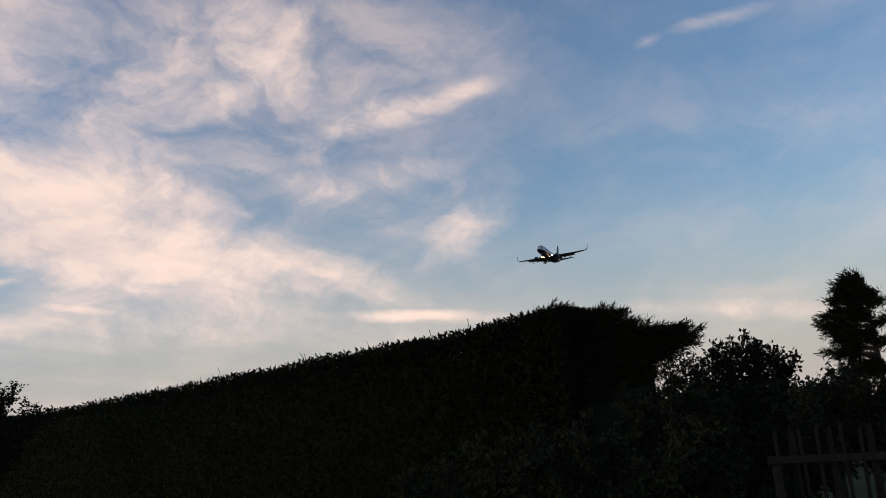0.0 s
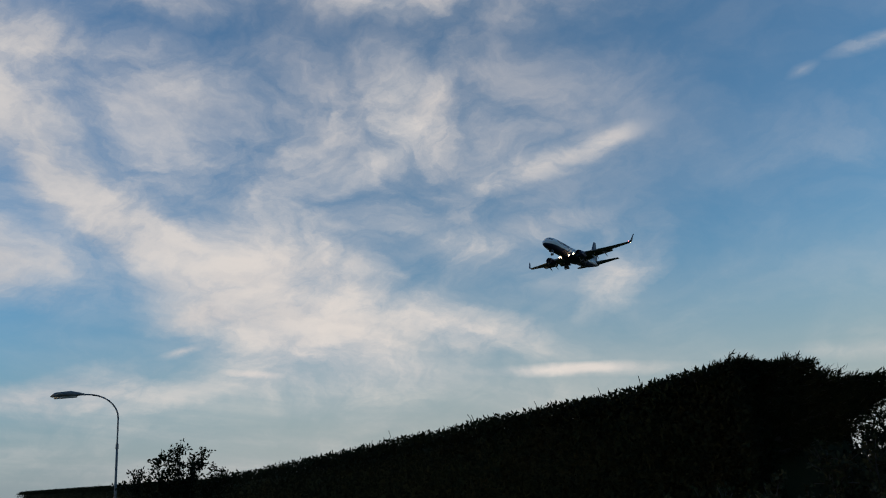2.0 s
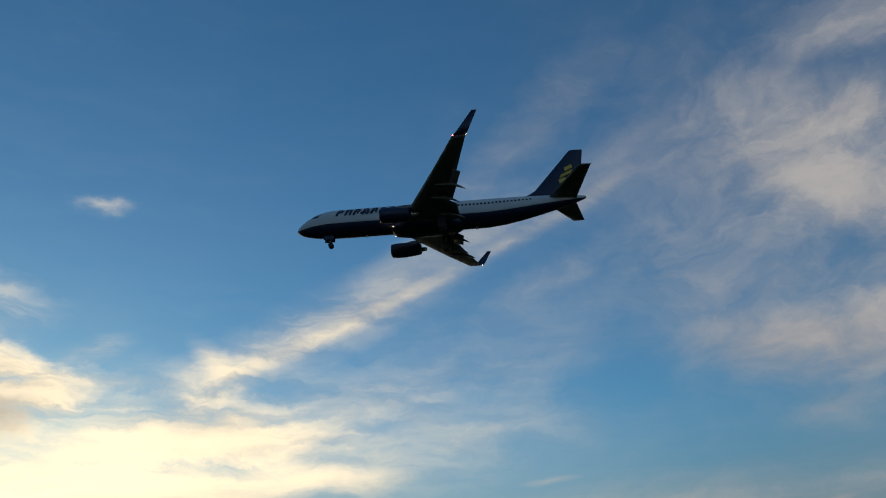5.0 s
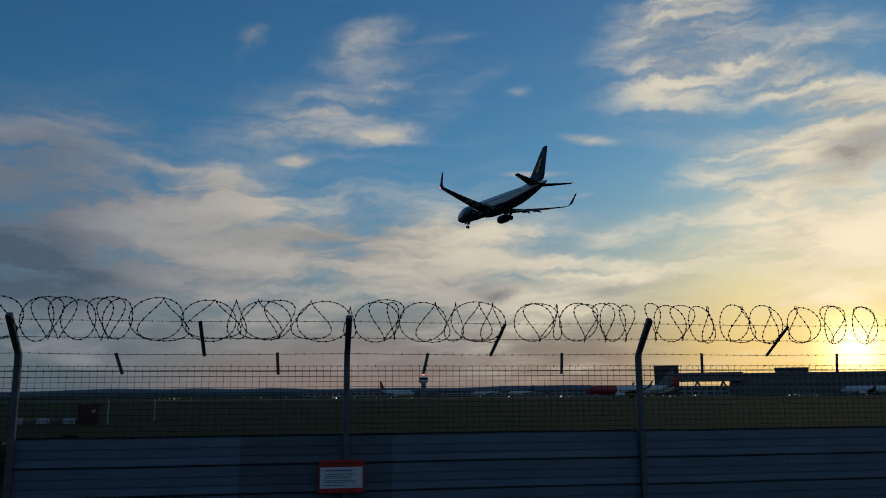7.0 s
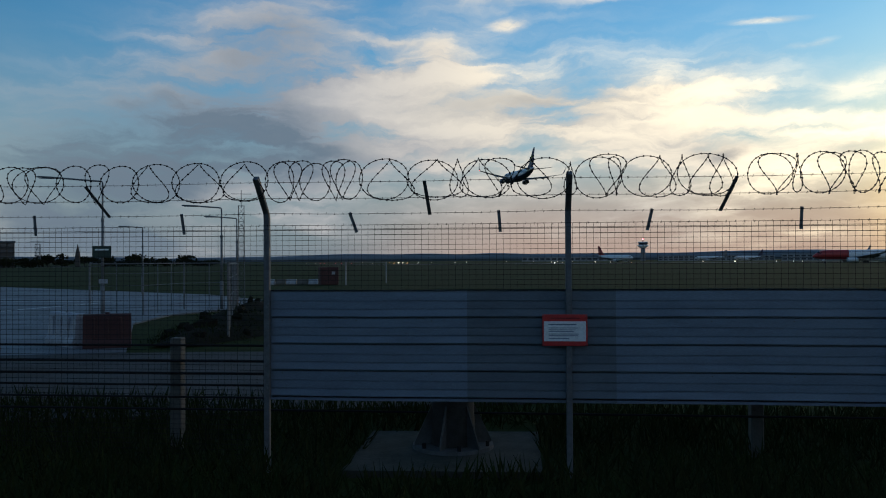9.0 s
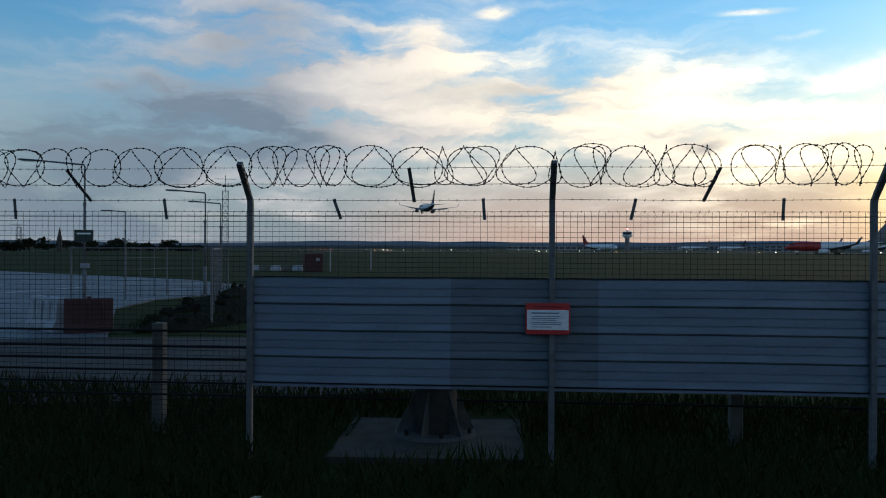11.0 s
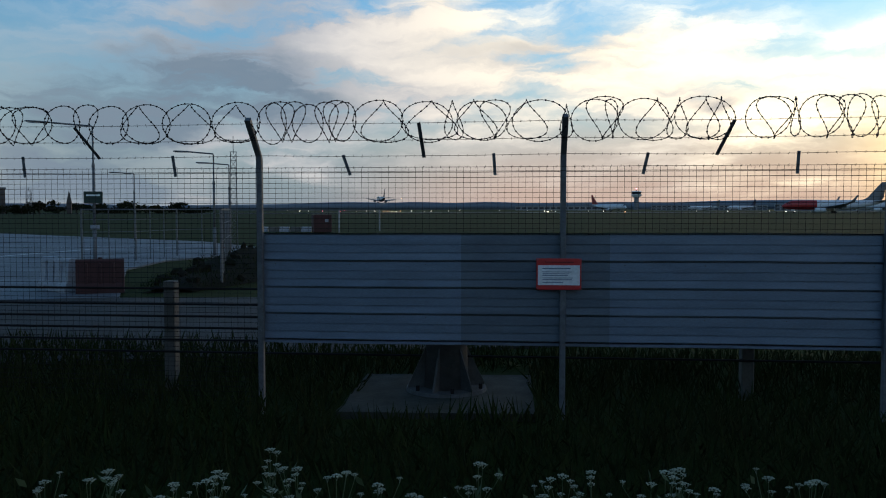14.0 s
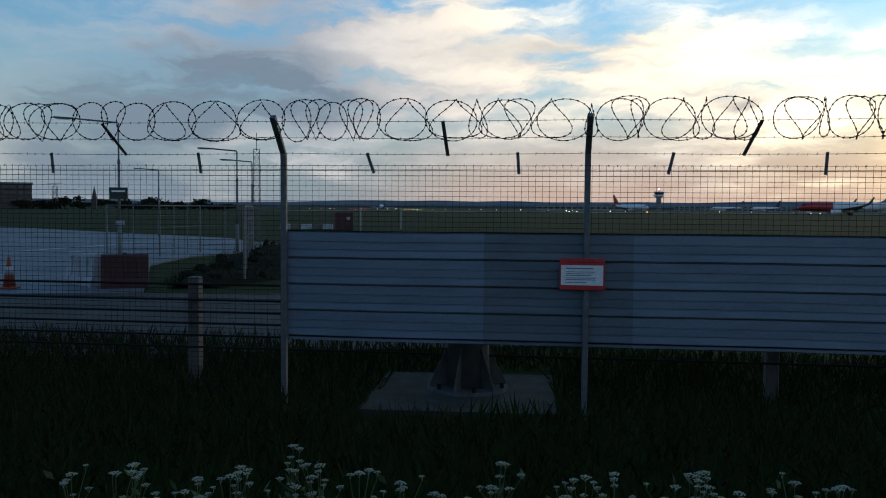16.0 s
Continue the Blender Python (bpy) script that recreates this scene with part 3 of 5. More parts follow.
slab("road", [(-90, 13.7), (14.0, 11.0), (14.0, 15.0), (1.0, 18.6), (-3.3, 19.4), (-90, 21.0)], -0.2, 0.02, ROAD_DARK, "dark worn service road just inside the fence", "road")
slab("pavement", [(-90, 21.0), (-3.3, 19.4), (-4.6, 28.5), (-3.9, 33.0), (-1.0, 37.0), (-0.6, 44.0), (-3.9, 52.2), (-25.3, 78.2), (-90, 150)], -0.2, 0.03,
     TARMAC, "pale worn tarmac of an open car park behind the fence", "car park")
slab("taxiway", [(spot(-60, 640)[0], 420), (700, 420), (700, 450), (spot(-60, 640)[0], 450)], -0.2, 0.03, TARMAC, "grey taxiway strip across the far airfield grass", "taxiway")


def bay_lines():
    """Painted lines of the car park."""
    rows = [(-16, 24, 60, 9), (-14, 32, 62, 8), (-22, 40, 64, 10), (-10, 40, 66, 7), (-20, 52, 70, 9), (-12, 26, -12, 6), (-9, 22.5, 66, 5), (-12, 46, -20, 8), (-7, 45, -18, 5)]
    for x, y, turn, length in rows:
        bm = blocks((-length / 2, length / 2, -0.06, 0.06, 0.0, 0.004))
        ob = part("painted_line", bm, LINE_PAINT, at=pose(x, y, 0.032, 0, 0, turn))
        tagged(ob, "faded white painted parking line on the tarmac", "road marking", "car park lines", "structure")


bay_lines()

# ---- airliners ----
FUSE = [  # station from the nose, half width, half height, height of centre
    (-0.60, 0.06, 0.06, -0.72), (-0.35, 0.45, 0.42, -0.68), (0.2, 0.86, 0.82, -0.56), (1.0, 1.22, 1.22, -0.40), (2.0, 1.52, 1.58, -0.20), (3.2, 1.74, 1.84, -0.06), (4.6, 1.86, 1.97, 0.0), (6.5, 1.88, 2.0, 0.0),
    (13.0, 1.88, 2.0, 0.0), (20.0, 1.88, 2.0, 0.0), (25.5, 1.88, 2.0, 0.0), (28.0, 1.82, 1.84, 0.14), (30.5, 1.62, 1.58, 0.38), (33.0, 1.32, 1.26, 0.68), (35.5, 0.92, 0.92, 0.98), (37.6, 0.50, 0.52, 1.26), (38.8, 0.22, 0.24, 1.42)]
FOIL = [(0, 0), (0.08, 0.055), (0.3, 0.075), (0.65, 0.045), (1.0, 0.004), (1.0, -0.004), (0.65, -0.02), (0.3, -0.045), (0.08, -0.04)]


def foil_ring(x, lead, chord, z, thick=1.0, lean=0.0):
    """A wing section at x: leading edge station, chord and height; lean 1 stands it upright."""
    ring = []
    for c, h in FOIL:
        h *= chord * thick
        ring.append((x + h * lean * (-1 if x > 0 else 1), -(lead + c * chord), z + h * (1 - lean)))
    return ring


def fuselage_point(s, angle, out=0.0):
    for a, b in zip(FUSE, FUSE[1:]):
        if a[0] <= s <= b[0]:
            k = (s - a[0]) / (b[0] - a[0])
            w, h, z = (a[i] + (b[i] - a[i]) * k for i in (1, 2, 3))
            return Vector(((w + out) * math.sin(angle), -s, z + (h + out) * math.cos(angle)))


def skin_patch(cells, out=0.015):
    """Thin paint or glass lying on the fuselage: each cell is station from, to and angle from, to; slant moves the top aft."""
    bm = bmesh.new()
    for s0, s1, a0, a1, slant in cells:
        grid = []
        for i in range(4):
            row = []
            for j in range(4):
                a = a0 + (a1 - a0) * j / 3
                s = s0 + (s1 - s0) * i / 3 + slant * (1 - j / 3)
                row.append(bm.verts.new(fuselage_point(s, radians(a), out)))
            grid.append(row)
        for i in range(3):
            for j in range(3):
                bm.faces.new((grid[i][j], grid[i + 1][j], grid[i + 1][j + 1], grid[i][j + 1]))
    return bm


def airliner(name, label, hull, belly, nose, tail, lit, detail, group=""):
    plane = thing(name, label, "airliner", group=group)
    rings = []
    n = 32 if detail else 16
    for s, w, h, z in FUSE:
        rings.append([(w * math.sin(2 * math.pi * i / n), -s, z + h * math.cos(2 * math.pi * i / n)) for i in range(n)])
    bm = loft(bmesh.new(), rings)
    for f in bm.faces:
        c = f.calc_center_median()
        f.material_index = 2 if c.y > -10.0 and nose is not hull else (1 if f.normal.z < -0.35 or c.z < -0.9 else 0)
    body = part("fuselage", bm, [hull, belly, nose], plane, smooth=True)
    bm = loft(bmesh.new(), [[(w * math.sin(2 * math.pi * i / 16), -s, -1.45 + h * math.cos(2 * math.pi * i / 16)) for i in range(16)]
                            for s, w, h in ((12.2, 0.3, 0.3), (13.2, 1.6, 0.85), (15, 2.05, 1.0), (19, 2.1, 1.02), (21.5, 1.6, 0.8), (23.2, 0.3, 0.25))])
    part("belly_fairing", bm, belly, plane, smooth=True)
    for side, word in ((-1, "port"), (1, "starboard")):
        bm = loft(bmesh.new(), [foil_ring(side * x, lead, chord, z, th) for x, lead, chord, z, th in (
            (1.2, 13.6, 8.0, -1.35, 1.0), (2.2, 14.1, 7.3, -1.25, 1.0), (5.9, 16.2, 4.7, -0.86, 0.95), (11.5, 19.25, 3.1, -0.12, 0.9), (16.6, 22.0, 1.75, 0.72, 0.85), (17.0, 22.3, 1.6, 0.9, 0.8))])
        part("wing", bm, PAINT_GREY, plane, smooth=True)
        bm = loft(bmesh.new(), [foil_ring(side * x, lead, chord, z, th, lean) for x, lead, chord, z, th, lean in (
            (16.95, 22.28, 1.6, 0.88, 0.8, 0.1), (17.32, 22.75, 1.45, 1.2, 0.7, 0.6), (17.5, 23.2, 1.25, 1.7, 0.6, 0.9), (17.9, 24.75, 0.62, 3.75, 0.6, 1.0))])
        part("winglet", bm, PAINT_NAVY if detail else PAINT_GREY, plane, smooth=True)
        # lowered flaps behind the trailing edge, and the fairings of their tracks
        for x0, x1, l0, l1, z0, z1, chord in ((2.3, 5.7, 20.8, 20.5, -1.40, -1.02, 1.5), (6.2, 11.6, 20.3, 21.8, -0.98, -0.28, 1.15)):
            rings = []
            for x, l, z in ((x0, l0, z0), (x1, l1, z1)):
                rings.append([(side * x, -(l + c * chord * 0.85), z + 0.12 + h * chord - c * chord * 0.40) for c, h in FOIL])
            part("flap", loft(bmesh.new(), rings), PAINT_GREY, plane, smooth=True)
        if detail:
            for x, s, z in ((6.9, 20.4, -1.15), (9.4, 21.3, -0.8), (3.3, 20.9, -1.5)):
                bm = loft(bmesh.new(), [[(side * x + w * math.sin(2 * math.pi * i / 8), -(s + ds), z - dz + 1.4 * w * math.cos(2 * math.pi * i / 8)) for i in range(8)]
                                        for ds, w, dz in ((-1.9, 0.03, 0.0), (-1.0, 0.16, 0.05), (0.4, 0.17, 0.15), (1.4, 0.11, 0.65), (1.9, 0.02, 0.95))])
                part("flap_track_fairing", bm, PAINT_GREY, plane, smooth=True)
        # engine with flattened underside, dark inlet and core
        x, z = side * 4.85, -2.15
        rings = []
        for s, r in ((12.0, 0.80), (11.75, 0.86), (11.7, 0.93), (11.85, 1.00), (12.6, 1.10), (13.8, 1.08), (15.2, 0.90), (15.9, 0.76), (15.8, 0.70), (13.0, 0.72)):
            rings.append([(x + r * math.sin(2 * math.pi * i / 20), -s, z + r * math.cos(2 * math.pi * i / 20) * (0.88 if math.cos(2 * math.pi * i / 20) < 0 else 1.0)) for i in range(20)])
        engine = part("engine", loft(bmesh.new(), rings, cap=False), belly if detail else hull, plane, smooth=True)
        part("fan", rods(((x, -12.35, z), (x, -12.6, z), 0.78, 0.78), ((x, -12.0, z), (x, -12.4, z), 0.03, 0.22), sides=16), RUBBER, engine)
        part("exhaust_cone", rods(((x, -14.6, z), (x, -16.7, z), 0.55, 0.22), sides=14), BARE, engine, smooth=True)
        bm = loft(bmesh.new(), [[(x - w, -s0, zz), (x + w, -s0, zz), (x + w, -s1, zz), (x - w, -s1, zz)] for s0, s1, w, zz in ((12.9, 16.4, 0.12, -1.15), (14.8, 18.0, 0.16, -0.75))])
        part("pylon", bm, PAINT_GREY, engine)
        bm = loft(bmesh.new(), [foil_ring(side * x_, lead, chord, z_, 0.9) for x_, lead, chord, z_ in ((0.5, 33.6, 4.0, 1.15), (7.0, 37.5, 1.65, 1.95), (7.18, 37.9, 1.4, 2.0))])
        part("tailplane", bm, PAINT_GREY, plane, smooth=True)
        # main gear
        gear = part("main_gear", rods(((side * 2.86, -19.6, -1.3), (side * 2.86, -19.6, -3.05), 0.13, 0.11), ((side * 1.6, -19.6, -1.7), (side * 2.8, -19.6, -2.6), 0.07, 0.07), ((side * 2.3, -19.6, -3.02), (side * 3.4, -19.6, -3.02), 0.08, 0.08)), PAINT_GREY, plane)
        for dx_ in (-0.42, 0.42):
            xx = side * 2.86 + dx_
            part("wheel", rods(((xx - 0.17, -19.6, -3.02), (xx + 0.17, -19.6, -3.02), 0.56, 0.56), sides=18), RUBBER, gear)
        part("gear_door", blocks((side * 3.15 - 0.03, side * 3.15 + 0.03, -20.1, -19.1, -2.4, -1.2), bevel=0.01), belly, gear)
    # fin with its long dorsal fillet
    rings = []
    for lead, chord, z in ((28.2, 9.0, 1.75), (31.0, 6.9, 2.25), (32.2, 6.05, 3.0), (37.25, 1.95, 9.05), (37.5, 1.65, 9.22)):
        rings.append([(h * chord * 0.6, -(lead + c * chord), z) for c, h in FOIL[:5]] + [(-h * chord * 0.6, -(lead + c * chord), z) for c, h in FOIL[4:0:-1]])
    fin = part("fin", loft(bmesh.new(), rings), tail, plane, smooth=True)
    if detail:
        for side in (-1, 1):
            bm = bmesh.new()
            for cells in (((35.7, 4.6), (37.3, 5.3), (37.5, 5.9), (35.9, 5.1)), ((36.5, 5.6), (37.6, 6.2), (37.4, 6.7), (36.4, 6.2)), ((35.6, 3.7), (36.6, 4.2), (36.4, 4.7), (35.5, 4.3))):
                lo = [(side * 0.30, -s, z) for s, z in cells]
                hi = [(side * 0.33, -s, z) for s, z in cells]
                loft(bm, [lo, hi])
            part("emblem", bm, PAINT_GOLD, fin)
    nose_gear = part("nose_gear", rods(((0, -4.0, -1.7), (0, -4.15, -3.2), 0.08, 0.07), ((0, -3.1, -1.9), (0, -4.05, -2.7), 0.04, 0.04), ((-0.3, -4.15, -3.22), (0.3, -4.15, -3.22), 0.05, 0.05)), PAINT_GREY, plane)
    for dx_ in (-0.22, 0.22):
        part("wheel", rods(((dx_ - 0.1, -4.15, -3.22), (dx_ + 0.1, -4.15, -3.22), 0.36, 0.36), sides=16), RUBBER, nose_gear)
    for side in (-1, 1):
        part("gear_door", blocks((side * 0.42 - 0.02, side * 0.42 + 0.02, -4.6, -3.2, -2.5, -1.8), bevel=0.01), belly, nose_gear)
    cells = []
    for side in (-1, 1):
        for a0, a1, s0, s1 in ((4, 28, 1.05, 1.75), (31, 52, 1.2, 2.0), (55, 70, 1.7, 2.5)):
            cells.append((s0, s1, side * a0, side * a1, 0.35))
    part("cockpit_window", skin_patch(cells, 0.012), DARK_GLASS, plane)
    if detail:
        for side in (-1, 1):
            for i in range(50):
                s = 6.4 + 0.508 * i
                if 14.9 < s < 15.5:
                    continue
                part("cabin_window", skin_patch([(s, s + 0.26, side * 69, side * 79, 0)], 0.012), DARK_GLASS, plane)
            # the airline's name, as plain blue shapes
            for i in range(7):
                s = 5.0 + 1.18 * i
                part("title_shape", skin_patch([(s, s + 0.36, side * 44, side * 84, 0.40), (s + 0.30, s + 0.9, side * 44, side * 55, 0.12), (s + 0.62, s + 0.98, side * 52, side * (84 if i % 2 else 70), 0.25), (s + 0.3, s + 0.7, side * 62, side * 70, 0.05)], 0.02), PAINT_NAVY, plane)
        for s, a in ((9.0, 180), (24.0, 180), (30, 0), (12, 0)):
            p = fuselage_point(s, radians(a))
            o = 1 if a == 0 else -1
            part("aerial", blocks((-0.02, 0.02, -s - 0.25, -s + 0.1, p.z - 0.02 if o > 0 else p.z - 0.33, p.z + 0.33 if o > 0 else p.z + 0.02)), PAINT_WHITE, plane)
        bm = rods(((0, -38.4, 1.40), (0, -38.95, 1.46), 0.25, 0.17), sides=12)
        part("tail_cone", bm, BARE, plane, smooth=True)
    if lit:
        for x, s, z, r in ((-2.35, 14.0, -1.2, 0.20), (2.35, 14.0, -1.2, 0.20), (-1.35, 12.9, -1.75, 0.17), (1.35, 12.9, -1.75, 0.17)):
            house = part("light_housing", rods(((x, -s - 0.3, z), (x, -s + 0.02, z), r * 0.6, r * 1.1), sides=14), PAINT_GREY, plane)
            part("landing_light", rods(((x, -s + 0.022, z), (x, -s + 0.05, z), r, r * 0.8), sides=14), LAMP_WHITE, house, "bright lit landing light")
        bm = bmesh.new()
        bmesh.ops.create_uvsphere(bm, u_segments=8, v_segments=6, radius=0.09, matrix=Matrix.Translation((-17.05, -22.35, 0.95)))
        part("navigation_light", bm, LAMP_RED, plane, "glowing red port wing light")
        for side in (-1, 1):
            bm = bmesh.new()
            bmesh.ops.create_uvsphere(bm, u_segments=8, v_segments=6, radius=0.035, matrix=Matrix.Translation((side * 17.05, -23.95, 0.95)))
            part("strobe_light", bm, LAMP_WHITE, plane, "small white wing tip light")
    return plane


landing_airliner = airliner("airliner", "white and navy twin-jet airliner landing with gear and flaps down", PAINT_WHITE, PAINT_NAVY, PAINT_WHITE, PAINT_NAVY, True, True)
taxiing_airliner = airliner("airliner", "white airliner with a red nose taxiing on the airfield", PAINT_WHITE, PAINT_WHITE, PAINT_RED, PAINT_GREY, False, False)


# ---- the security fence ----
ALONG = Vector((0.953, -0.303, 0)).normalized()
TOWARD = Vector((-0.303, -0.953, 0)).normalized()
FENCE_AT = Vector((2.74, 7.43, 0))
FENCE = Matrix(((ALONG.x, -TOWARD.x, 0, FENCE_AT.x), (ALONG.y, -TOWARD.y, 0, FENCE_AT.y), (0, 0, 1, 0), (0, 0, 0, 1)))  # x along, y away from the road
BAY, FIRST, LAST = 2.97, -4, 9


def barbs(lists, pts):
    """Flat razor barbs every few centimetres along a wire."""
    run = 0.0
    for a, b in zip(pts, pts[1:]):
        a, b = Vector(a), Vector(b)
        run += (b - a).length
        if run > 0.045:
            run = 0.0
            d = (b - a).normalized()
            s = d.cross(Vector((0, 1, 0))).normalized()
            o = Vector((0, 0.0025, 0))
            w = 0.0095
            vs = [a - d * 0.014 + o, a + s * w + o, a + d * 0.014 + o, a - s * w + o, a - d * 0.014 - o, a + s * w - o, a + d * 0.014 - o, a - s * w - o]
            lists.append((vs, [(0, 1, 2, 3), (7, 6, 5, 4), (0, 4, 5, 1), (1, 5, 6, 2), (2, 6, 7, 3), (3, 7, 4, 0)]))


def build_fence():
    fence = thing("security_fence", "tall galvanised mesh fence topped with barbed wire and razor coil", "fence", FENCE)
    # a cranked post: upright, then an arm that leans out over the verge
    bm = bmesh.new()
    sect = [(-0.028, -0.028), (0.028, -0.028), (0.028, 0.028), (-0.028, 0.028)]
    rings = [[(x, y, -0.3) for x, y in sect], [(x, y, 2.47) for x, y in sect], [(x, y - 0.01, 2.52) for x, y in sect],
             [(x, -0.335 + y * 0.8, 2.85 + y * 0.6) for x, y in sect]]
    loft(bm, rings)
    bmesh.ops.bevel(bm, geom=[e for e in bm.edges if abs((e.verts[0].co - e.verts[1].co).normalized().z) > 0.5], offset=0.006, segments=1, affect="EDGES")
    post_mesh = to_mesh("post", bm, GALV)
    for k in range(FIRST, LAST + 1):
        ob = new("post", post_mesh)
        ob.parent = fence
        ob.matrix_basis = pose(k * BAY - (0.16 if k < -1 else 0.0), 0, 0, 0, 0, 0)
        for z in (0.8, 1.6, 2.3):
            part("bolt", rods(((k * BAY, -0.045, z), (k * BAY, -0.025, z), 0.014, 0.012), sides=6), GALV, ob, at=pose(-k * BAY, 0, 0))
    # strips that hold the wires apart
    rnd = random.Random(4)
    bm = blocks((-0.017, 0.017, -0.004, 0.004, -0.20, 0.20), bevel=0.002)
    long_mesh = to_mesh("dropper", bm, GALV)
    bm = blocks((-0.015, 0.015, -0.004, 0.004, -0.105, 0.105), bevel=0.002)
    short_mesh = to_mesh("dropper", bm, GALV)
    tall = {-4.65: -18, -1.34: -3, 1.456: 14, 4.43: 18, 7.36: 20, 10.3: 8, -7.6: -6, 13.2: 14}
    for x, tilt in tall.items():
        ob = new("dropper", long_mesh)
        ob.parent = fence
        ob.matrix_basis = pose(x, -0.17, 2.65, 40, 0, 0) @ pose(0, 0, 0, 0, tilt, 0)
    low = {-5.414: -5, -3.837: -8, -2.093: -20, -0.656: -4, 0.766: 13, 2.15: 3, 3.66: 1, 5.2: 5, 6.6: -4, 8.2: 9, 9.7: 3, 11.2: -6, 12.6: 8, -6.8: 4, -8.3: -7}
    for x, tilt in low.items():
        ob = new("dropper", short_mesh)
        ob.parent = fence
        ob.matrix_basis = pose(x, -0.012, 2.43, 0, tilt, 0)
    # woven mesh
    x0, x1 = FIRST * BAY, LAST * BAY
    lists = []
    zs = np.arange(0.06, 2.41, 0.05)
    for z in zs:
        start = x0
        end = x1 if z > 1.74 else -BAY - 0.02
        n = max(int((end - start) / 0.5), 2)
        lists.append(tube([(start + (end - start) * i / n, 0.075, z + 0.004 * noise.noise((i * 0.7, z * 9, 0))) for i in range(n + 1)], 0.0020 if z < 2.3 else 0.0032, 4))
    x = x0
    while x < x1:
        low = 0.04 if x < -BAY else 1.70
        lists.append(tube([(x + 0.003 * noise.noise((x * 5, 0, 0)), 0.075, low), (x, 0.075, 2.41)], 0.0017, 4))
        x += 0.067
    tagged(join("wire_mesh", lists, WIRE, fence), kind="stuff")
    # plain and barbed strands
    for y, z in ((0.0, 2.365), (0.0, 2.405), (0.0, 2.525), (-0.165, 2.665), (-0.29, 2.81)):
        pts = []
        n = int((x1 - x0) / 0.33)
        for i in range(n + 1):
            xx = x0 + (x1 - x0) * i / n
            sag = 0.012 * math.sin(math.pi * ((xx / BAY) % 1.0)) if z > 2.45 else 0
            pts.append((xx, y - 0.03, z - sag + 0.004 * noise.noise((xx * 2, z * 7, 3))))
        lists = [tube(pts, 0.0022, 4)]
        xx = x0
        while xx < x1:
            if z > 2.38:
                a = rnd.uniform(0, 3.1)
                for s in (0, 1.57):
                    v = Vector((0.35, math.cos(a + s), math.sin(a + s))) * 0.014
                    c = Vector((xx, y - 0.03, z - (0.012 * math.sin(math.pi * ((xx / BAY) % 1.0)) if z > 2.45 else 0)))
                    lists.append(tube([c - v, c + v], 0.0018, 3))
            xx += 0.085
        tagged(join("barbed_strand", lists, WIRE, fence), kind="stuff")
    # razor coil: flattened loops clipped to one another, round ones and pointed ones, uneven in size
    rounds = [(-5.17, 0.47), (-4.79, 0.30), (-4.33, 0.34), (-3.97, 0.43), (-3.54, 0.43), (-3.07, 0.43), (-2.74, 0.25), (-2.40, 0.27), (-2.05, 0.23), (-1.72, 0.45), (-1.27, 0.47), (-0.76, 0.45), (-0.23, 0.50), (0.26, 0.43), (0.69, 0.46), (1.23, 0.55), (1.78, 0.42), (2.22, 0.42), (2.57, 0.30)]
    points = [(-5.34, 0.26, -1), (-5.14, 0.35, -1), (-4.56, 0.21, -1), (-4.03, 0.37, 1), (-3.52, 0.49, 1), (-3.08, 0.40, 1), (-2.65, 0.27, -1), (-2.54, 0.23, -1), (-2.21, 0.22, -1), (-2.12, 0.24, -1), (-1.66, 0.47, 1), (-1.22, 0.52, 1), (-1.02, 0.18, 1), (-0.82, 0.42, 1), (-0.64, 0.30, -1), (-0.35, 0.40, 1), (0.01, 0.13, 1), (0.34, 0.37, -1), (0.42, 0.13, -1), (0.80, 0.37, 1), (1.01, 0.22, 1), (1.23, 0.34, 1), (1.36, 0.25, 1), (1.85, 0.39, -1), (2.01, 0.12, 1), (2.30, 0.30, -1), (2.51, 0.28, -1)]
    for which, known in ((0, rounds), (1, points)):
        loops = [(*row, 0)[:3] for row in known]
        first, last = min(row[0] for row in loops), max(row[0] for row in loops)
        xx = x0
        while xx < x1:
            w = rnd.uniform(0.30, 0.46) if which == 0 else rnd.uniform(0.18, 0.42)
            if xx + w < first or xx > last + 0.08:
                loops.append((xx + w / 2, w, 0 if which == 0 else rnd.choice((-1, 1))))
            xx += w * (0.97 if which == 0 else rnd.uniform(1.0, 1.4))
        lists = []
        for mid, w, flip in loops:
            high = rnd.uniform(0.178, 0.195) if w > 0.2 else rnd.uniform(0.15, 0.18)
            cz = 2.815 + rnd.uniform(-0.008, 0.008)
            skew = rnd.uniform(-0.02, 0.02)
            deep = rnd.uniform(-0.05, 0.05)
            pts = []
            for i in range(45):
                th = 2 * math.pi * i / 44
                pinch = 1.0 if flip == 0 else abs(math.sin(th / 2)) ** 2.2 * 1.45
                pts.append((mid + w / 2 * math.sin(th) * pinch + skew * math.cos(th), -0.33 + deep + 0.05 * math.sin(th) + 0.02 * math.cos(2 * th), cz + (flip or 1) * high * math.cos(th)))
            lists.append(tube(pts, 0.0036, 4))
            barbs(lists, pts)
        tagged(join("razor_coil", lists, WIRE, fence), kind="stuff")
    # corrugated sheets fixed to the lower half
    edges = [-2.95, -1.0, 0.47, 2.75, 4.6, 5.9, 8.3, 10.2, 12.0, 14.8, 17.6]
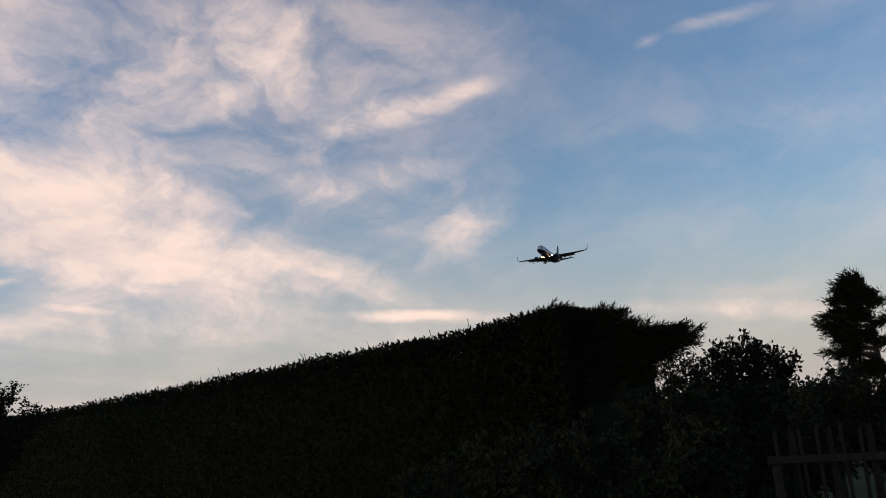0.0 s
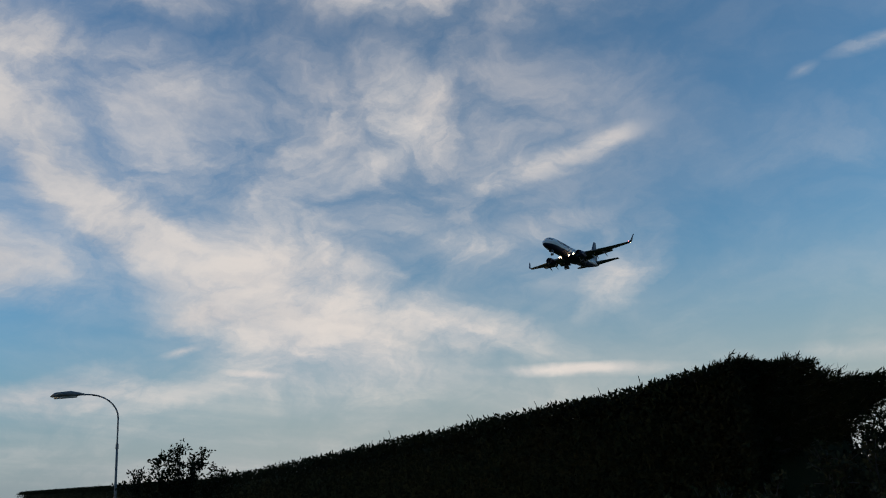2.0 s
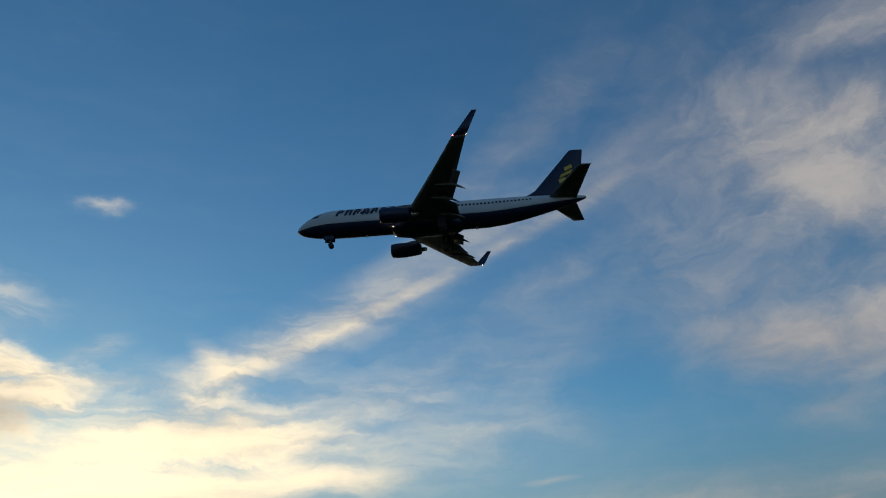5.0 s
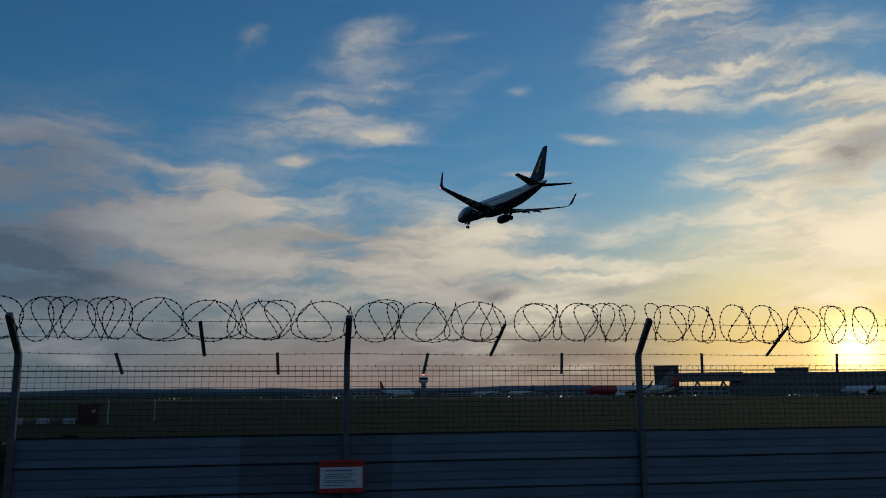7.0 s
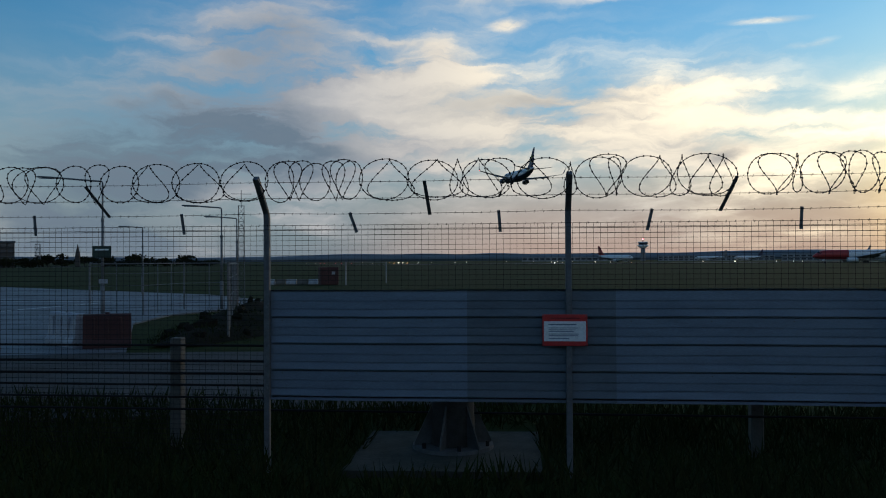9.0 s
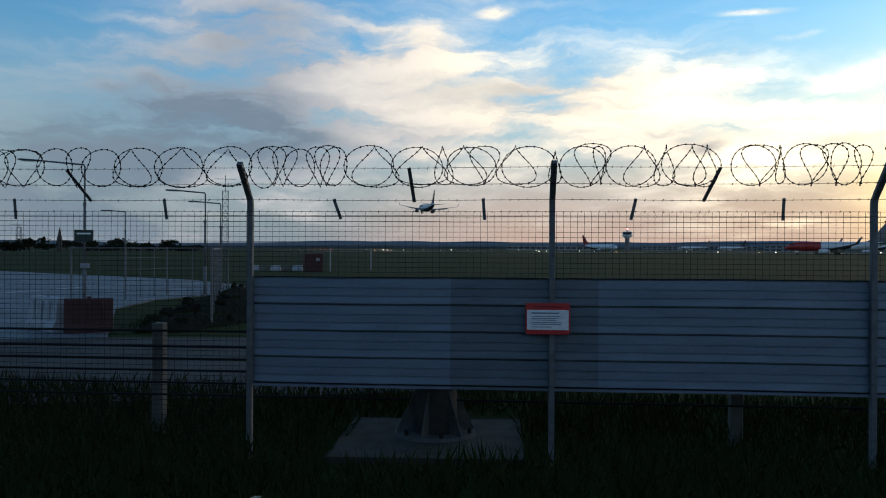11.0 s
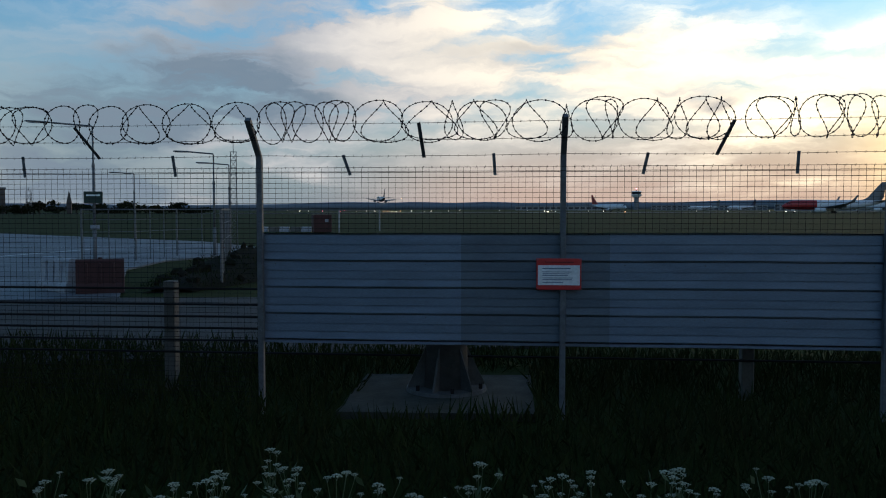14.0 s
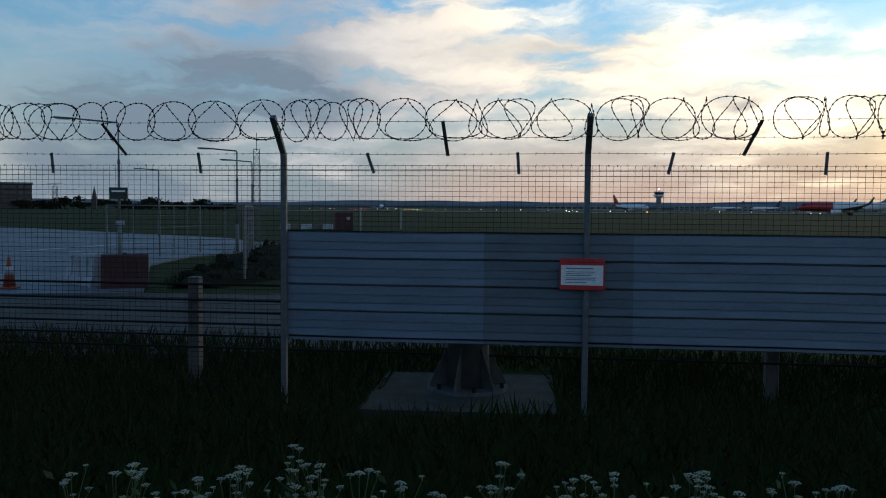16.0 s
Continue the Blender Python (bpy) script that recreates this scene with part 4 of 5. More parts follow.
    for i, (a, b) in enumerate(zip(edges, edges[1:])):
        bm = bmesh.new()
        prof = []
        for j in range(4):
            z = 0.72 + j * 0.262
            prof += [(-0.012, z), (-0.004, z + 0.06), (0.004, z + 0.064), (0.004, z + 0.072), (-0.003, z + 0.076), (0.0, z + 0.14), (0.008, z + 0.144), (0.008, z + 0.152), (0.0, z + 0.156), (0.004, z + 0.240), (0.036, z + 0.245), (0.036, z + 0.259)]
        prof = [(-0.010, 0.675), (-0.010, 0.700), (0.07, 0.703), (0.07, 0.716)] + prof + [(0.0, 1.768)]
        off = 0.042 + 0.004 * (i % 2)
        front = [(y + off, z) for y, z in prof]
        ring = front + [(y + 0.0025, z) for y, z in front[::-1]]
        sag = 0.0
        loft(bm, [[(a - 0.02, y, z + sag) for y, z in ring], [((a + b) / 2, y, z + 0.004 * (i % 3 - 1)) for y, z in ring], [(b + 0.02, y, z) for y, z in ring]])
        sheet_ob = part("sheet", bm, STEEL_DULL if i % 4 == 1 else STEEL_SHEET, fence)
        x = a + 0.12
        while x < b:
            for z in (0.99, 1.51):
                part("screw", rods(((x, off - 0.004, z - 0.05), (x, off + 0.004, z - 0.05), 0.007, 0.007), sides=6), GALV, sheet_ob)
            x += 0.75
    return fence


build_fence()


def warning_sign():
    sign = thing("warning_sign", "red framed white notice with small text on a fence post", "sign", FENCE @ pose(-0.04, -0.042, 1.38))
    part("backing_plate", blocks((-0.213, 0.213, -0.004, 0.004, -0.15, 0.15), bevel=0.003), SIGN_RED, sign)
    part("white_panel", blocks((-0.198, 0.198, -0.008, -0.0045, -0.105, 0.085)), SIGN_WHITE, sign)
    for z, x0, x1 in ((0.055, -0.155, 0.110), (0.022, -0.155, 0.120), (0.004, -0.155, 0.100), (-0.012, -0.155, 0.085), (-0.036, -0.155, 0.130), (-0.052, -0.155, 0.125), (-0.078, -0.155, 0.040)):
        part("text_line", blocks((x0, x1, -0.0095, -0.0083, z - (0.006 if z > 0.05 else 0.0035), z + (0.006 if z > 0.05 else 0.0035))), SIGN_INK, sign)
    part("text_line", blocks((-0.13, 0.14, -0.0065, -0.0045, 0.112, 0.119)), BARRIER_RED, sign, "faint dark heading line")
    for x, z in ((-0.2, 0.14), (0.2, 0.14), (-0.2, -0.14), (0.2, -0.14)):
        part("rivet", rods(((x, -0.007, z), (x, -0.003, z), 0.006, 0.007), sides=6), GALV, sign)


warning_sign()


def cable_barrier():
    """Low concrete posts with tight cables, just behind the fence."""
    barrier = thing("cable_barrier", "low grey post and cable barrier along the car park edge", "barrier", FENCE)
    bm = blocks((-0.065, 0.065, -0.065, 0.065, -0.2, 1.2), bevel=0.012)
    mesh = to_mesh("post", bm, CONCRETE)
    for x in (-22.6, -16.3, -10.0, -4.32, 1.98, 8.3, 14.6):
        ob = new("post", mesh)
        ob.parent = barrier
        ob.matrix_basis = pose(x, 0.95, 0)
    for z in (1.12, 0.945, 0.81, 0.68, 0.545, 0.41):
        part("cable", rods(((-22.6, 0.88, z), (14.6, 0.88, z), 0.0125), sides=6), WIRE, barrier)


cable_barrier()


def pole_stump():
    pad = slab("concrete_pad", [(0.60, 7.88), (2.45, 7.38), (2.98, 9.12), (1.12, 9.62)], -0.2, 0.05, PAD_CONCRETE, "square weathered concrete footing in the grass under the fence", "footing", kind="")
    stump = thing("pole_base", "grey tapered steel pole base with gussets bolted to a concrete pad", "pole", pose(1.86, 8.62, 0.05, 0, 0, -17))
    part("base_plate", rods(((0, 0, 0), (0, 0, 0.035), 0.44, 0.43), sides=28), OLD_STEEL, stump)
    part("pole", rods(((0, 0, 0.035), (0, 0, 1.25), 0.24, 0.20), sides=20), OLD_STEEL, stump, smooth=True)
    for i in range(6):
        a = radians(60 * i + 15)
        bm = bmesh.new()
        c, s = math.cos(a), math.sin(a)
        tri = [(0.2, 0.035), (0.42, 0.035), (0.42, 0.06), (0.21, 0.5)]
        loft(bm, [[(c * r - s * w, s * r + c * w, z) for r, z in tri] for w in (-0.008, 0.008)])
        part("gusset", bm, OLD_STEEL, stump)
        part("bolt", rods(((0.39 * math.cos(a + 0.5), 0.39 * math.sin(a + 0.5), 0.03), (0.39 * math.cos(a + 0.5), 0.39 * math.sin(a + 0.5), 0.09), 0.022), sides=6), WIRE, stump)


pole_stump()


# ---- growing things ----
def leaf_cloud(points, size, seed, up=0.0, slim=0.35, ways=None):
    """Many small leaves at the points: pointed diamonds of two triangles, at random tilts, or leaning the given ways."""
    rs = np.random.RandomState(seed)
    n = len(points)
    d = rs.normal(size=(n, 3))
    d[:, 2] += up
    if ways is not None:
        d += 1.6 * np.asarray(ways)
    d /= np.linalg.norm(d, axis=1)[:, None]
    e = np.cross(d, rs.normal(size=(n, 3)))
    e /= np.linalg.norm(e, axis=1)[:, None] + 1e-9
    length = (size * rs.uniform(0.6, 1.4, n))[:, None]
    p = np.asarray(points)
    v = np.stack([p, p + d * length * 0.45 + e * length * slim * 0.5, p + d * length, p + d * length * 0.45 - e * length * slim * 0.5], axis=1).reshape(-1, 3)
    f = np.arange(n * 4).reshape(n, 4)
    return v, f


def leaves(name, points, size, seed, mat, parent, up=0.0, slim=0.35, ways=None):
    v, f = leaf_cloud(points, size, seed, up, slim, ways)
    me = bpy.data.meshes.new(name)
    me.from_pydata(v.tolist(), [], f.tolist())
    me.materials.append(mat)
    ob = new(name, me)
    ob.parent = parent
    tagged(ob, kind="stuff")
    return ob


HEDGE_A, HEDGE_B = Vector((2.6, -10.8, 0)), Vector((75.0, -42.0, 0))


def hedge():
    """A long clipped conifer hedge whose top rises and falls a little."""
    run = (HEDGE_B - HEDGE_A)
    length = run.length
    along = run.normalized()
    back = Vector((along.y, -along.x, 0))
    if back.dot(HEDGE_A) < 0:
        back = -back
    ob = thing("hedge", "long dark clipped conifer hedge with wispy top shoots", "hedge")

    def top(s):
        return 3.60 + 0.045 * max(s - 22.0, 0.0) + 0.05 * noise.noise((s * 0.6, 0, 0)) + 0.03 * noise.noise((s * 2.3, 4, 0))

    rings = []
    n = 150
    for i in range(n + 1):
        s = length * (i / n) ** 1.7
        h = top(s)
        ring = []
        for d, z in ((0.0, -0.1), (-0.06, 0.8), (-0.05, 1.8), (0.02, 2.8), (0.14, h - 0.36), (0.34, h - 0.18), (0.8, h - 0.12), (1.5, h - 0.15), (1.7, h - 0.4), (1.8, -0.1)):
            w = 0.12 * noise.noise((s * 1.3, z * 1.3, d))
            p = HEDGE_A + along * s + back * (d + w + 0.42)
            ring.append((p.x, p.y, z + 0.05 * noise.noise((s * 3, z * 3, 9))))
        rings.append(ring)
    part("hedge_body", loft(bmesh.new(), rings), LEAF_DARK, ob, smooth=True)
    rs = np.random.RandomState(5)
    pts = []
    for _ in range(170000):
        s = length * rs.uniform(0, 1) ** 2.4
        h = top(s)
        k = rs.uniform()
        if k < 0.30:
            d, z = rs.uniform(0.0, 1.2), h + rs.uniform(-0.22, 0.03)
        else:
            z = rs.uniform(0.2, h - 0.03)
            d = rs.uniform(-0.10, 0.42) + 0.12 * noise.noise((s * 1.1, z * 1.1, 0))
        p = HEDGE_A + along * s + back * d
        pts.append((p.x, p.y, z))
    leaves("foliage", pts, 0.085, 6, LEAF_DARK, ob, up=0.5, slim=0.42)
    # single shoots standing out of the top
    lists = []
    for _ in range(420):
        s = length * rs.uniform(0, 1) ** 2.2
        p = HEDGE_A + along * s + back * rs.uniform(0, 0.8)
        h = top(s)
        tall = rs.uniform(0.03, 0.11) * (2.0 if rs.uniform() > 0.93 else 1)
        lean = [float(q) for q in rs.normal(size=2) * 0.5]
        tall = float(tall)
        lists.append(tube([(p.x, p.y, h - 0.1), (p.x + lean[0] * tall * .5, p.y + lean[1] * tall * .5, h + tall * 0.6), (p.x + lean[0] * tall, p.y + lean[1] * tall, h + tall)], 0.006, 3))
    tagged(join("top_growth", lists, LEAF_DARK, ob), kind="stuff")


hedge()


def branchy(name, label, category, base, limbs, spread, leaf, count, mat, seed, slim=0.35, trunk=0.09, up=0.3, wind=None):
    """A shrub or tree: a tapered trunk, limbs to given tips, twigs off them and leaves along the twigs."""
    ob = thing(name, label, category)
    rs = np.random.RandomState(seed)
    base = Vector(base)
    fork = base + Vector((0, 0, 0.35 * max((Vector(l) - base).z for l in limbs)))
    head = max((Vector(l) for l in limbs), key=lambda p: p.z) if wind else fork
    part("trunk", rods((base - Vector((0, 0, 0.1)), Vector((base.x, base.y, head.z * 0.9)) if wind else fork, trunk, trunk * 0.75 if not wind else 0.02), sides=8), BARK, ob, smooth=True)
    pts, ways, lists = [], [], []
    for tip in limbs:
        tip = Vector(tip)
        if wind:
            fork = Vector((base.x, base.y, max(tip.z - 0.2 * (tip - base).xy.length, 0.3)))
        mid = (fork + tip) / 2 + Vector(rs.normal(size=3) * 0.08 * (tip - fork).length)
        curve = [fork.lerp(mid, k).lerp(mid.lerp(tip, k), k) for k in np.linspace(0, 1, 7)]
        for r0, (a, b) in zip(np.linspace(trunk * 0.5, 0.008, 6), zip(curve, curve[1:])):
            lists.append(tube([a, b], r0, 5))
        for k in np.linspace(0.25, 1.0, 14):
            o = fork.lerp(mid, k).lerp(mid.lerp(tip, k), k)
            for _ in range(3):
                d = (Vector(wind) if wind else (tip - fork).normalized() * 0.6) + Vector(rs.normal(size=3)) * (0.5 if wind else 1.0)
                d.normalize()
                e = o + d * spread * rs.uniform(0.5, 1.1)
                lists.append(tube([o, e], 0.006, 3))
                for _ in range(max(count // (len(limbs) * 42), 1)):
                    q = o.lerp(e, rs.uniform(0.15, 1.05))
                    pts.append(tuple(q + Vector(rs.normal(size=3) * leaf * (0.25 if wind else 0.5))))
                    ways.append(tuple(d) if wind else (0, 0, 0))
    tagged(join("branchwork", lists, BARK, ob), kind="stuff")
    leaves("foliage", pts, leaf, seed + 1, mat, ob, up=up, slim=slim, ways=ways)
    return ob


def end_growth():
    """Loose growth past the hedge's clipped end: conifer boughs, shrubs, a wind-shaped tree."""
    # boughs of the hedge's end, sweeping up and out
    limbs = [spot(163.5, 11.4, 3.50), spot(164.5, 11.4, 3.54), spot(165.3, 11.4, 3.59), spot(166.3, 11.4, 3.58), spot(167.4, 11.4, 3.54), spot(168.4, 11.4, 3.49), spot(169.4, 11.4, 3.52), spot(170.1, 11.4, 3.50), spot(170.4, 11.4, 3.35), spot(171.3, 11.4, 3.29), spot(172.3, 11.4, 3.26), spot(173.2, 11.4, 3.25), spot(173.9, 11.4, 3.25), spot(174.5, 11.4, 3.16), spot(173.7, 11.4, 3.12), spot(173.4, 11.4, 3.05), spot(174.5, 11.4, 3.06), spot(172.3, 11.4, 3.01), spot(173.0, 11.4, 2.91), spot(171.6, 11.4, 2.87), spot(170.7, 11.4, 3.19), spot(169.9, 11.4, 3.05), spot(168.5, 11.4, 3.31), spot(166.2, 11.4, 3.43), spot(170.5, 11.4, 2.81), spot(171.9, 11.4, 2.71), spot(169.0, 11.4, 2.84), spot(167.5, 11.4, 3.02)]
    branchy("conifer_shrub", "unclipped dark conifer with boughs sweeping out at the hedge end", "shrub", spot(166.5, 11.6), limbs, 0.24, 0.075, 90000, LEAF_DARK, 11, 0.16, 0.10, 0.1, (-1.5, 0, 0.25))
    # a wind-shaped conifer
    limbs = [spot(185.2, 26, 5.53), spot(184.7, 26, 5.50), spot(184.3, 26, 5.33), spot(184.4, 26, 5.09), spot(183.9, 26, 4.99), spot(184.7, 26, 5.17), spot(184.0, 26, 4.75), spot(183.3, 26, 4.56), spot(183.0, 26, 4.38), spot(183.4, 26, 4.19), spot(183.7, 26, 4.04), spot(183.9, 26, 3.87), spot(185.5, 26, 5.53), spot(185.9, 26, 5.22), spot(186.4, 26, 5.12), spot(186.8, 26, 4.87), spot(187.3, 26, 4.36), spot(184.5, 26, 4.52), spot(185.2, 26, 4.73), spot(185.7, 26, 4.45), spot(184.6, 26, 4.03), spot(185.9, 26, 3.96), spot(187.0, 26, 3.74), spot(185.6, 26, 4.95), spot(183.8, 26, 3.46), spot(184.6, 26, 3.15), spot(186.0, 26, 3.16), spot(183.2, 26, 3.59), spot(184.5, 26, 3.63), spot(186.7, 26, 2.97), spot(185.3, 26, 2.96), spot(183.9, 26, 3.02)]
    branchy("conifer_tree", "dark wind-swept conifer with flat layered boughs", "tree", spot(185.6, 26), limbs, 0.38, 0.16, 26000, LEAF_DARK, 21, 0.13, 0.16, 0.0, (1.7, 0, 0.15))
    # a twiggy shrub against the sky
    limbs = [spot(176.0, 16, 3.20), spot(176.7, 16, 3.32), spot(177.6, 16, 3.32), spot(178.3, 16, 3.40), spot(178.8, 16, 3.26), spot(179.1, 16, 3.15), spot(180.0, 16, 3.08), spot(180.8, 16, 2.92), spot(177.8, 16, 3.10), spot(178.8, 16, 2.97), spot(179.8, 16, 2.87), spot(177.0, 16, 2.97)]
    branchy("dark_shrub", "twiggy dark shrub with loose leafy shoots", "shrub", spot(178.4, 16), limbs, 0.20, 0.09, 9000, LEAF_DARK, 61, 0.5, 0.05, 0.5)
    limbs = [spot(173.4, 18, 3.12), spot(174.0, 18, 3.22), spot(174.7, 18, 3.14), spot(175.5, 18, 3.18), spot(176.1, 18, 3.04), spot(174.8, 18, 2.94), spot(176.4, 18, 2.87), spot(173.0, 18, 2.95)]
    branchy("dark_shrub", "low dark shrub past the hedge end", "shrub", spot(174.8, 18), limbs, 0.24, 0.08, 7000, LEAF_DARK, 62, 0.5, 0.05, 0.5)
    rnd = random.Random(8)
    # leafy shrubs in front, in layers
    for az, dist, high, wide, seed in ((162, 9.6, 1.75, 0.9, 31), (166, 9.2, 2.0, 0.9, 32), (170, 9.4, 1.7, 1.0, 33), (174, 9.8, 1.9, 1.0, 34), (178, 11.5, 2.15, 1.0, 35), (182, 13.5, 2.35, 1.1, 36), (186.5, 13.5, 2.5, 1.2, 37), (158, 10.0, 1.5, 0.8, 38), (172.4, 10.2, 2.25, 0.6, 131), (174.0, 10.6, 2.35, 0.6, 132), (190, 13, 2.4, 1.2, 39)):
        limbs = []
        for _ in range(13):
            a, r = rnd.uniform(0, 6.28), wide * rnd.uniform(0.2, 1.0)
            limbs.append(spot(az, dist, high * rnd.uniform(0.5, 1.12)) + Vector((r * math.cos(a), r * math.sin(a), 0)))
        branchy("flowering_shrub", "leafy garden shrub with pale blossom tips before the hedge", "shrub", spot(az, dist), limbs, 0.28, 0.055, 15000, LEAF_SHRUB, seed, 0.6, 0.04, 0.3)
    # darker shrubs behind, against the sky
    for az, dist, high, wide, seed in ((176.3, 17, 2.2, 0.8, 42), (182.5, 22, 2.45, 1.5, 43), (187.5, 24, 2.8, 2.0, 44), (174.8, 13.5, 2.45, 0.8, 45), (173.2, 12.6, 2.5, 0.8, 50), (177.5, 14.5, 2.5, 1.0, 46), (180.5, 15, 2.55, 1.1, 47), (184.5, 17, 2.55, 1.3, 48), (188.5, 17, 2.65, 1.3, 49)):
        limbs = []
        for _ in range(16):
            a, r = rnd.uniform(0, 6.28), wide * rnd.uniform(0.1, 1.0)
            limbs.append(spot(az, dist, high * rnd.uniform(0.6, 1.0)) + Vector((r * math.cos(a), r * math.sin(a), 0)))
        branchy("dark_shrub", "tall dark ragged shrub against the evening sky", "shrub", spot(az, dist), limbs, 0.34, 0.075, 14000, LEAF_DARK, seed, 0.5, 0.06, 0.3)
    # the leafy bush that shows over the far end of the hedge
    limbs = [spot(az, 23, z) for az, z in ((126.2, 3.45), (127.2, 3.75), (128.0, 3.95), (128.7, 4.05), (129.6, 3.7), (130.2, 3.9), (131.0, 3.55), (131.8, 3.35), (125.4, 3.3), (129, 3.2))]
    branchy("leafy_bush", "loose leafy bush standing above the hedge line", "bush", spot(128.7, 23), limbs, 0.34, 0.09, 9000, LEAF_DARK, 51, 0.5, 0.05, 0.5)


end_growth()


def picket_fence():
    fence = thing("picket_fence", "weathered grey wooden picket fence among the shrubs", "fence")
    a, b = spot(179.3, 8.8), spot(189.1, 8.6)
    n = 18
    bm = bmesh.new()
    outline = [(-0.012, 0.2), (0.012, 0.2), (0.012, 1.90), (0.0, 1.95), (-0.022, 1.90)]
    loft(bm, [[(x, -0.01, z) for x, z in outline], [(x, 0.01, z) for x, z in outline]])
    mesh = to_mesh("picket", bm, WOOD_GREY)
    turn = math.degrees(math.atan2((b - a).y, (b - a).x))
    for i in range(n):
        ob = new("picket", mesh)
        ob.parent = fence
        p = a.lerp(b, i / (n - 1))
        ob.matrix_basis = pose(p.x, p.y, 0.02 * math.sin(i * 2.1), 0, 1.5 * math.sin(i * 1.7), turn)
    m = Matrix.Translation(a) @ pose(0, 0, 0, 0, 0, turn)
    for z in (0.35, 1.65):
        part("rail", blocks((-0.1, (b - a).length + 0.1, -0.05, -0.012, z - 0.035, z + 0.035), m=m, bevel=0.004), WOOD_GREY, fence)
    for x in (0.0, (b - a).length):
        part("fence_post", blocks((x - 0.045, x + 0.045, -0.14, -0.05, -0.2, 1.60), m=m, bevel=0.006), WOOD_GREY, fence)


picket_fence()


def street_lamp(name, label, at, height, arm, head, turn, group="", straight=False):
    """A tubular column whose top bends over to a flat lantern; turn is where the arm points, in degrees from +x."""
    lamp = thing(name, label, "street lamp", Matrix.Translation(at) @ pose(0, 0, 0, 0, 0, turn), group)
    part("column", rods(((0, 0, -0.2), (0, 0, 1.2), 0.075, 0.075), ((0, 0, 1.2), (0, 0, height * 0.72), 0.055, 0.045), sides=12), GALV, lamp, smooth=True)
    part("collar", rods(((0, 0, height * 0.70), (0, 0, height * 0.72 + 0.05), 0.065, 0.05), sides=12), GALV, lamp)
    r = arm
    pts = [(0, 0, height * 0.72)]
    for k in range(9):
        a = math.pi / 2 * k / 8
        pts.append((r * (1 - math.cos(a)), 0, height - r * 0.75 * (1 - math.sin(a))))
    if straight:
        pts = [(0, 0, height * 0.72), (0, 0, height - 0.04), (0.03, 0, height), (r, 0, height + 0.07 * r)]
    join("arm", [tube(pts, 0.032, 8)], GALV, lamp, smooth=True)
    bm = loft(bmesh.new(), [[(r + x, w * y, height + zz + h * z) for y, z in ((-1, 0.1), (-0.75, 0.7), (0, 1), (0.75, 0.7), (1, 0.1), (0.7, -0.5), (0, -0.7), (-0.7, -0.5))]
                            for x, w, h, zz in ((-0.05, 0.03, 0.03, 0.07 * r), (head * 0.3, 0.13, 0.045, 0.08 * r), (head * 0.9, 0.12, 0.04, 0.1 * r), (head, 0.05, 0.02, 0.1 * r))]) if straight else loft(bmesh.new(), [[(r + x, w * y, height + zz + h * z) for y, z in ((-1, 0.1), (-0.75, 0.7), (0, 1), (0.75, 0.7), (1, 0.1), (0.7, -0.5), (0, -0.7), (-0.7, -0.5))]
                            for x, w, h, zz in ((-0.05, 0.04, 0.04, 0), (0.12, 0.09, 0.07, 0.02), (head * 0.4, 0.19, 0.15, 0.05), (head * 0.85, 0.18, 0.13, 0.05), (head, 0.04, 0.03, 0.02))])
    lantern = part("lantern", bm, GALV, lamp, smooth=True)
    part("lens", loft(bmesh.new(), [[(r + x, w * math.sin(2 * math.pi * i / 10), height + (0.06 * r if straight else -0.04) + (0.015 if straight else 0.06) * math.cos(2 * math.pi * i / 10)) for i in range(10)] for x, w in ((0.28, 0.05), (head * 0.5, 0.12), (head * 0.88, 0.06))]), LENS, lantern, smooth=True)
    return lamp


street_lamp("street_lamp", "tall grey street lamp with a curved arm behind the hedge", spot(124.85, 36), 7.62, 1.45, 1.35, 34)


# ---- the far airfield ----
def ridge():
    """Low wooded hills along the horizon, with the distance haze in their colour."""
    rings = []
    for i in range(181):
        az = -60 + i
        h = 16 + 14 * noise.noise((az * 0.06, 0.3, 0)) + 6 * noise.noise((az * 0.3, 2.3, 0)) + (14 if 5 < az < 45 else 0) * math.sin(math.pi * (az - 5) / 40) ** 2 + 4
        rings.append([spot(az, 4100, -2), spot(az, 4100, h * 1.1), spot(az, 4250, h * 1.4), spot(az, 4500, -2)])
    part_ob = part("backdrop", loft(bmesh.new(), rings), HAZY_HILL, smooth=True)
    tagged(part_ob, "low wooded hills along the horizon, haze painted in as blue-grey", "hills", kind="structure")


ridge()


def building(name, label, az0, az1, dist, height, mat, floors, bays, group="", flat_roof=True):
    a, b = spot(az0, dist), spot(az1, dist)
    width = (b - a).length
    m = Matrix.Translation(a) @ pose(0, 0, 0, 0, 0, math.degrees(math.atan2((b - a).y, (b - a).x)))
    ob = thing(name, label, "building", m, group)
    part("wall", blocks((0, width, 0, 25, -0.5, height)), mat, ob)
    part("roof", blocks((-0.4, width + 0.4, -0.4, 25.4, height, height + 0.7)), FACADE, ob)
    bw, fh = width / bays, height / floors
    mesh = to_mesh("window", blocks((-bw * 0.36, bw * 0.36, -0.12, 0.02, -fh * 0.25, fh * 0.25)), GLASS_BAND)
    for i in range(bays):
        for j in range(floors):
            w = new("window", mesh)
            w.parent = ob
            w.matrix_basis = pose((i + 0.5) * bw, 0, (j + 0.55) * fh)
    return ob


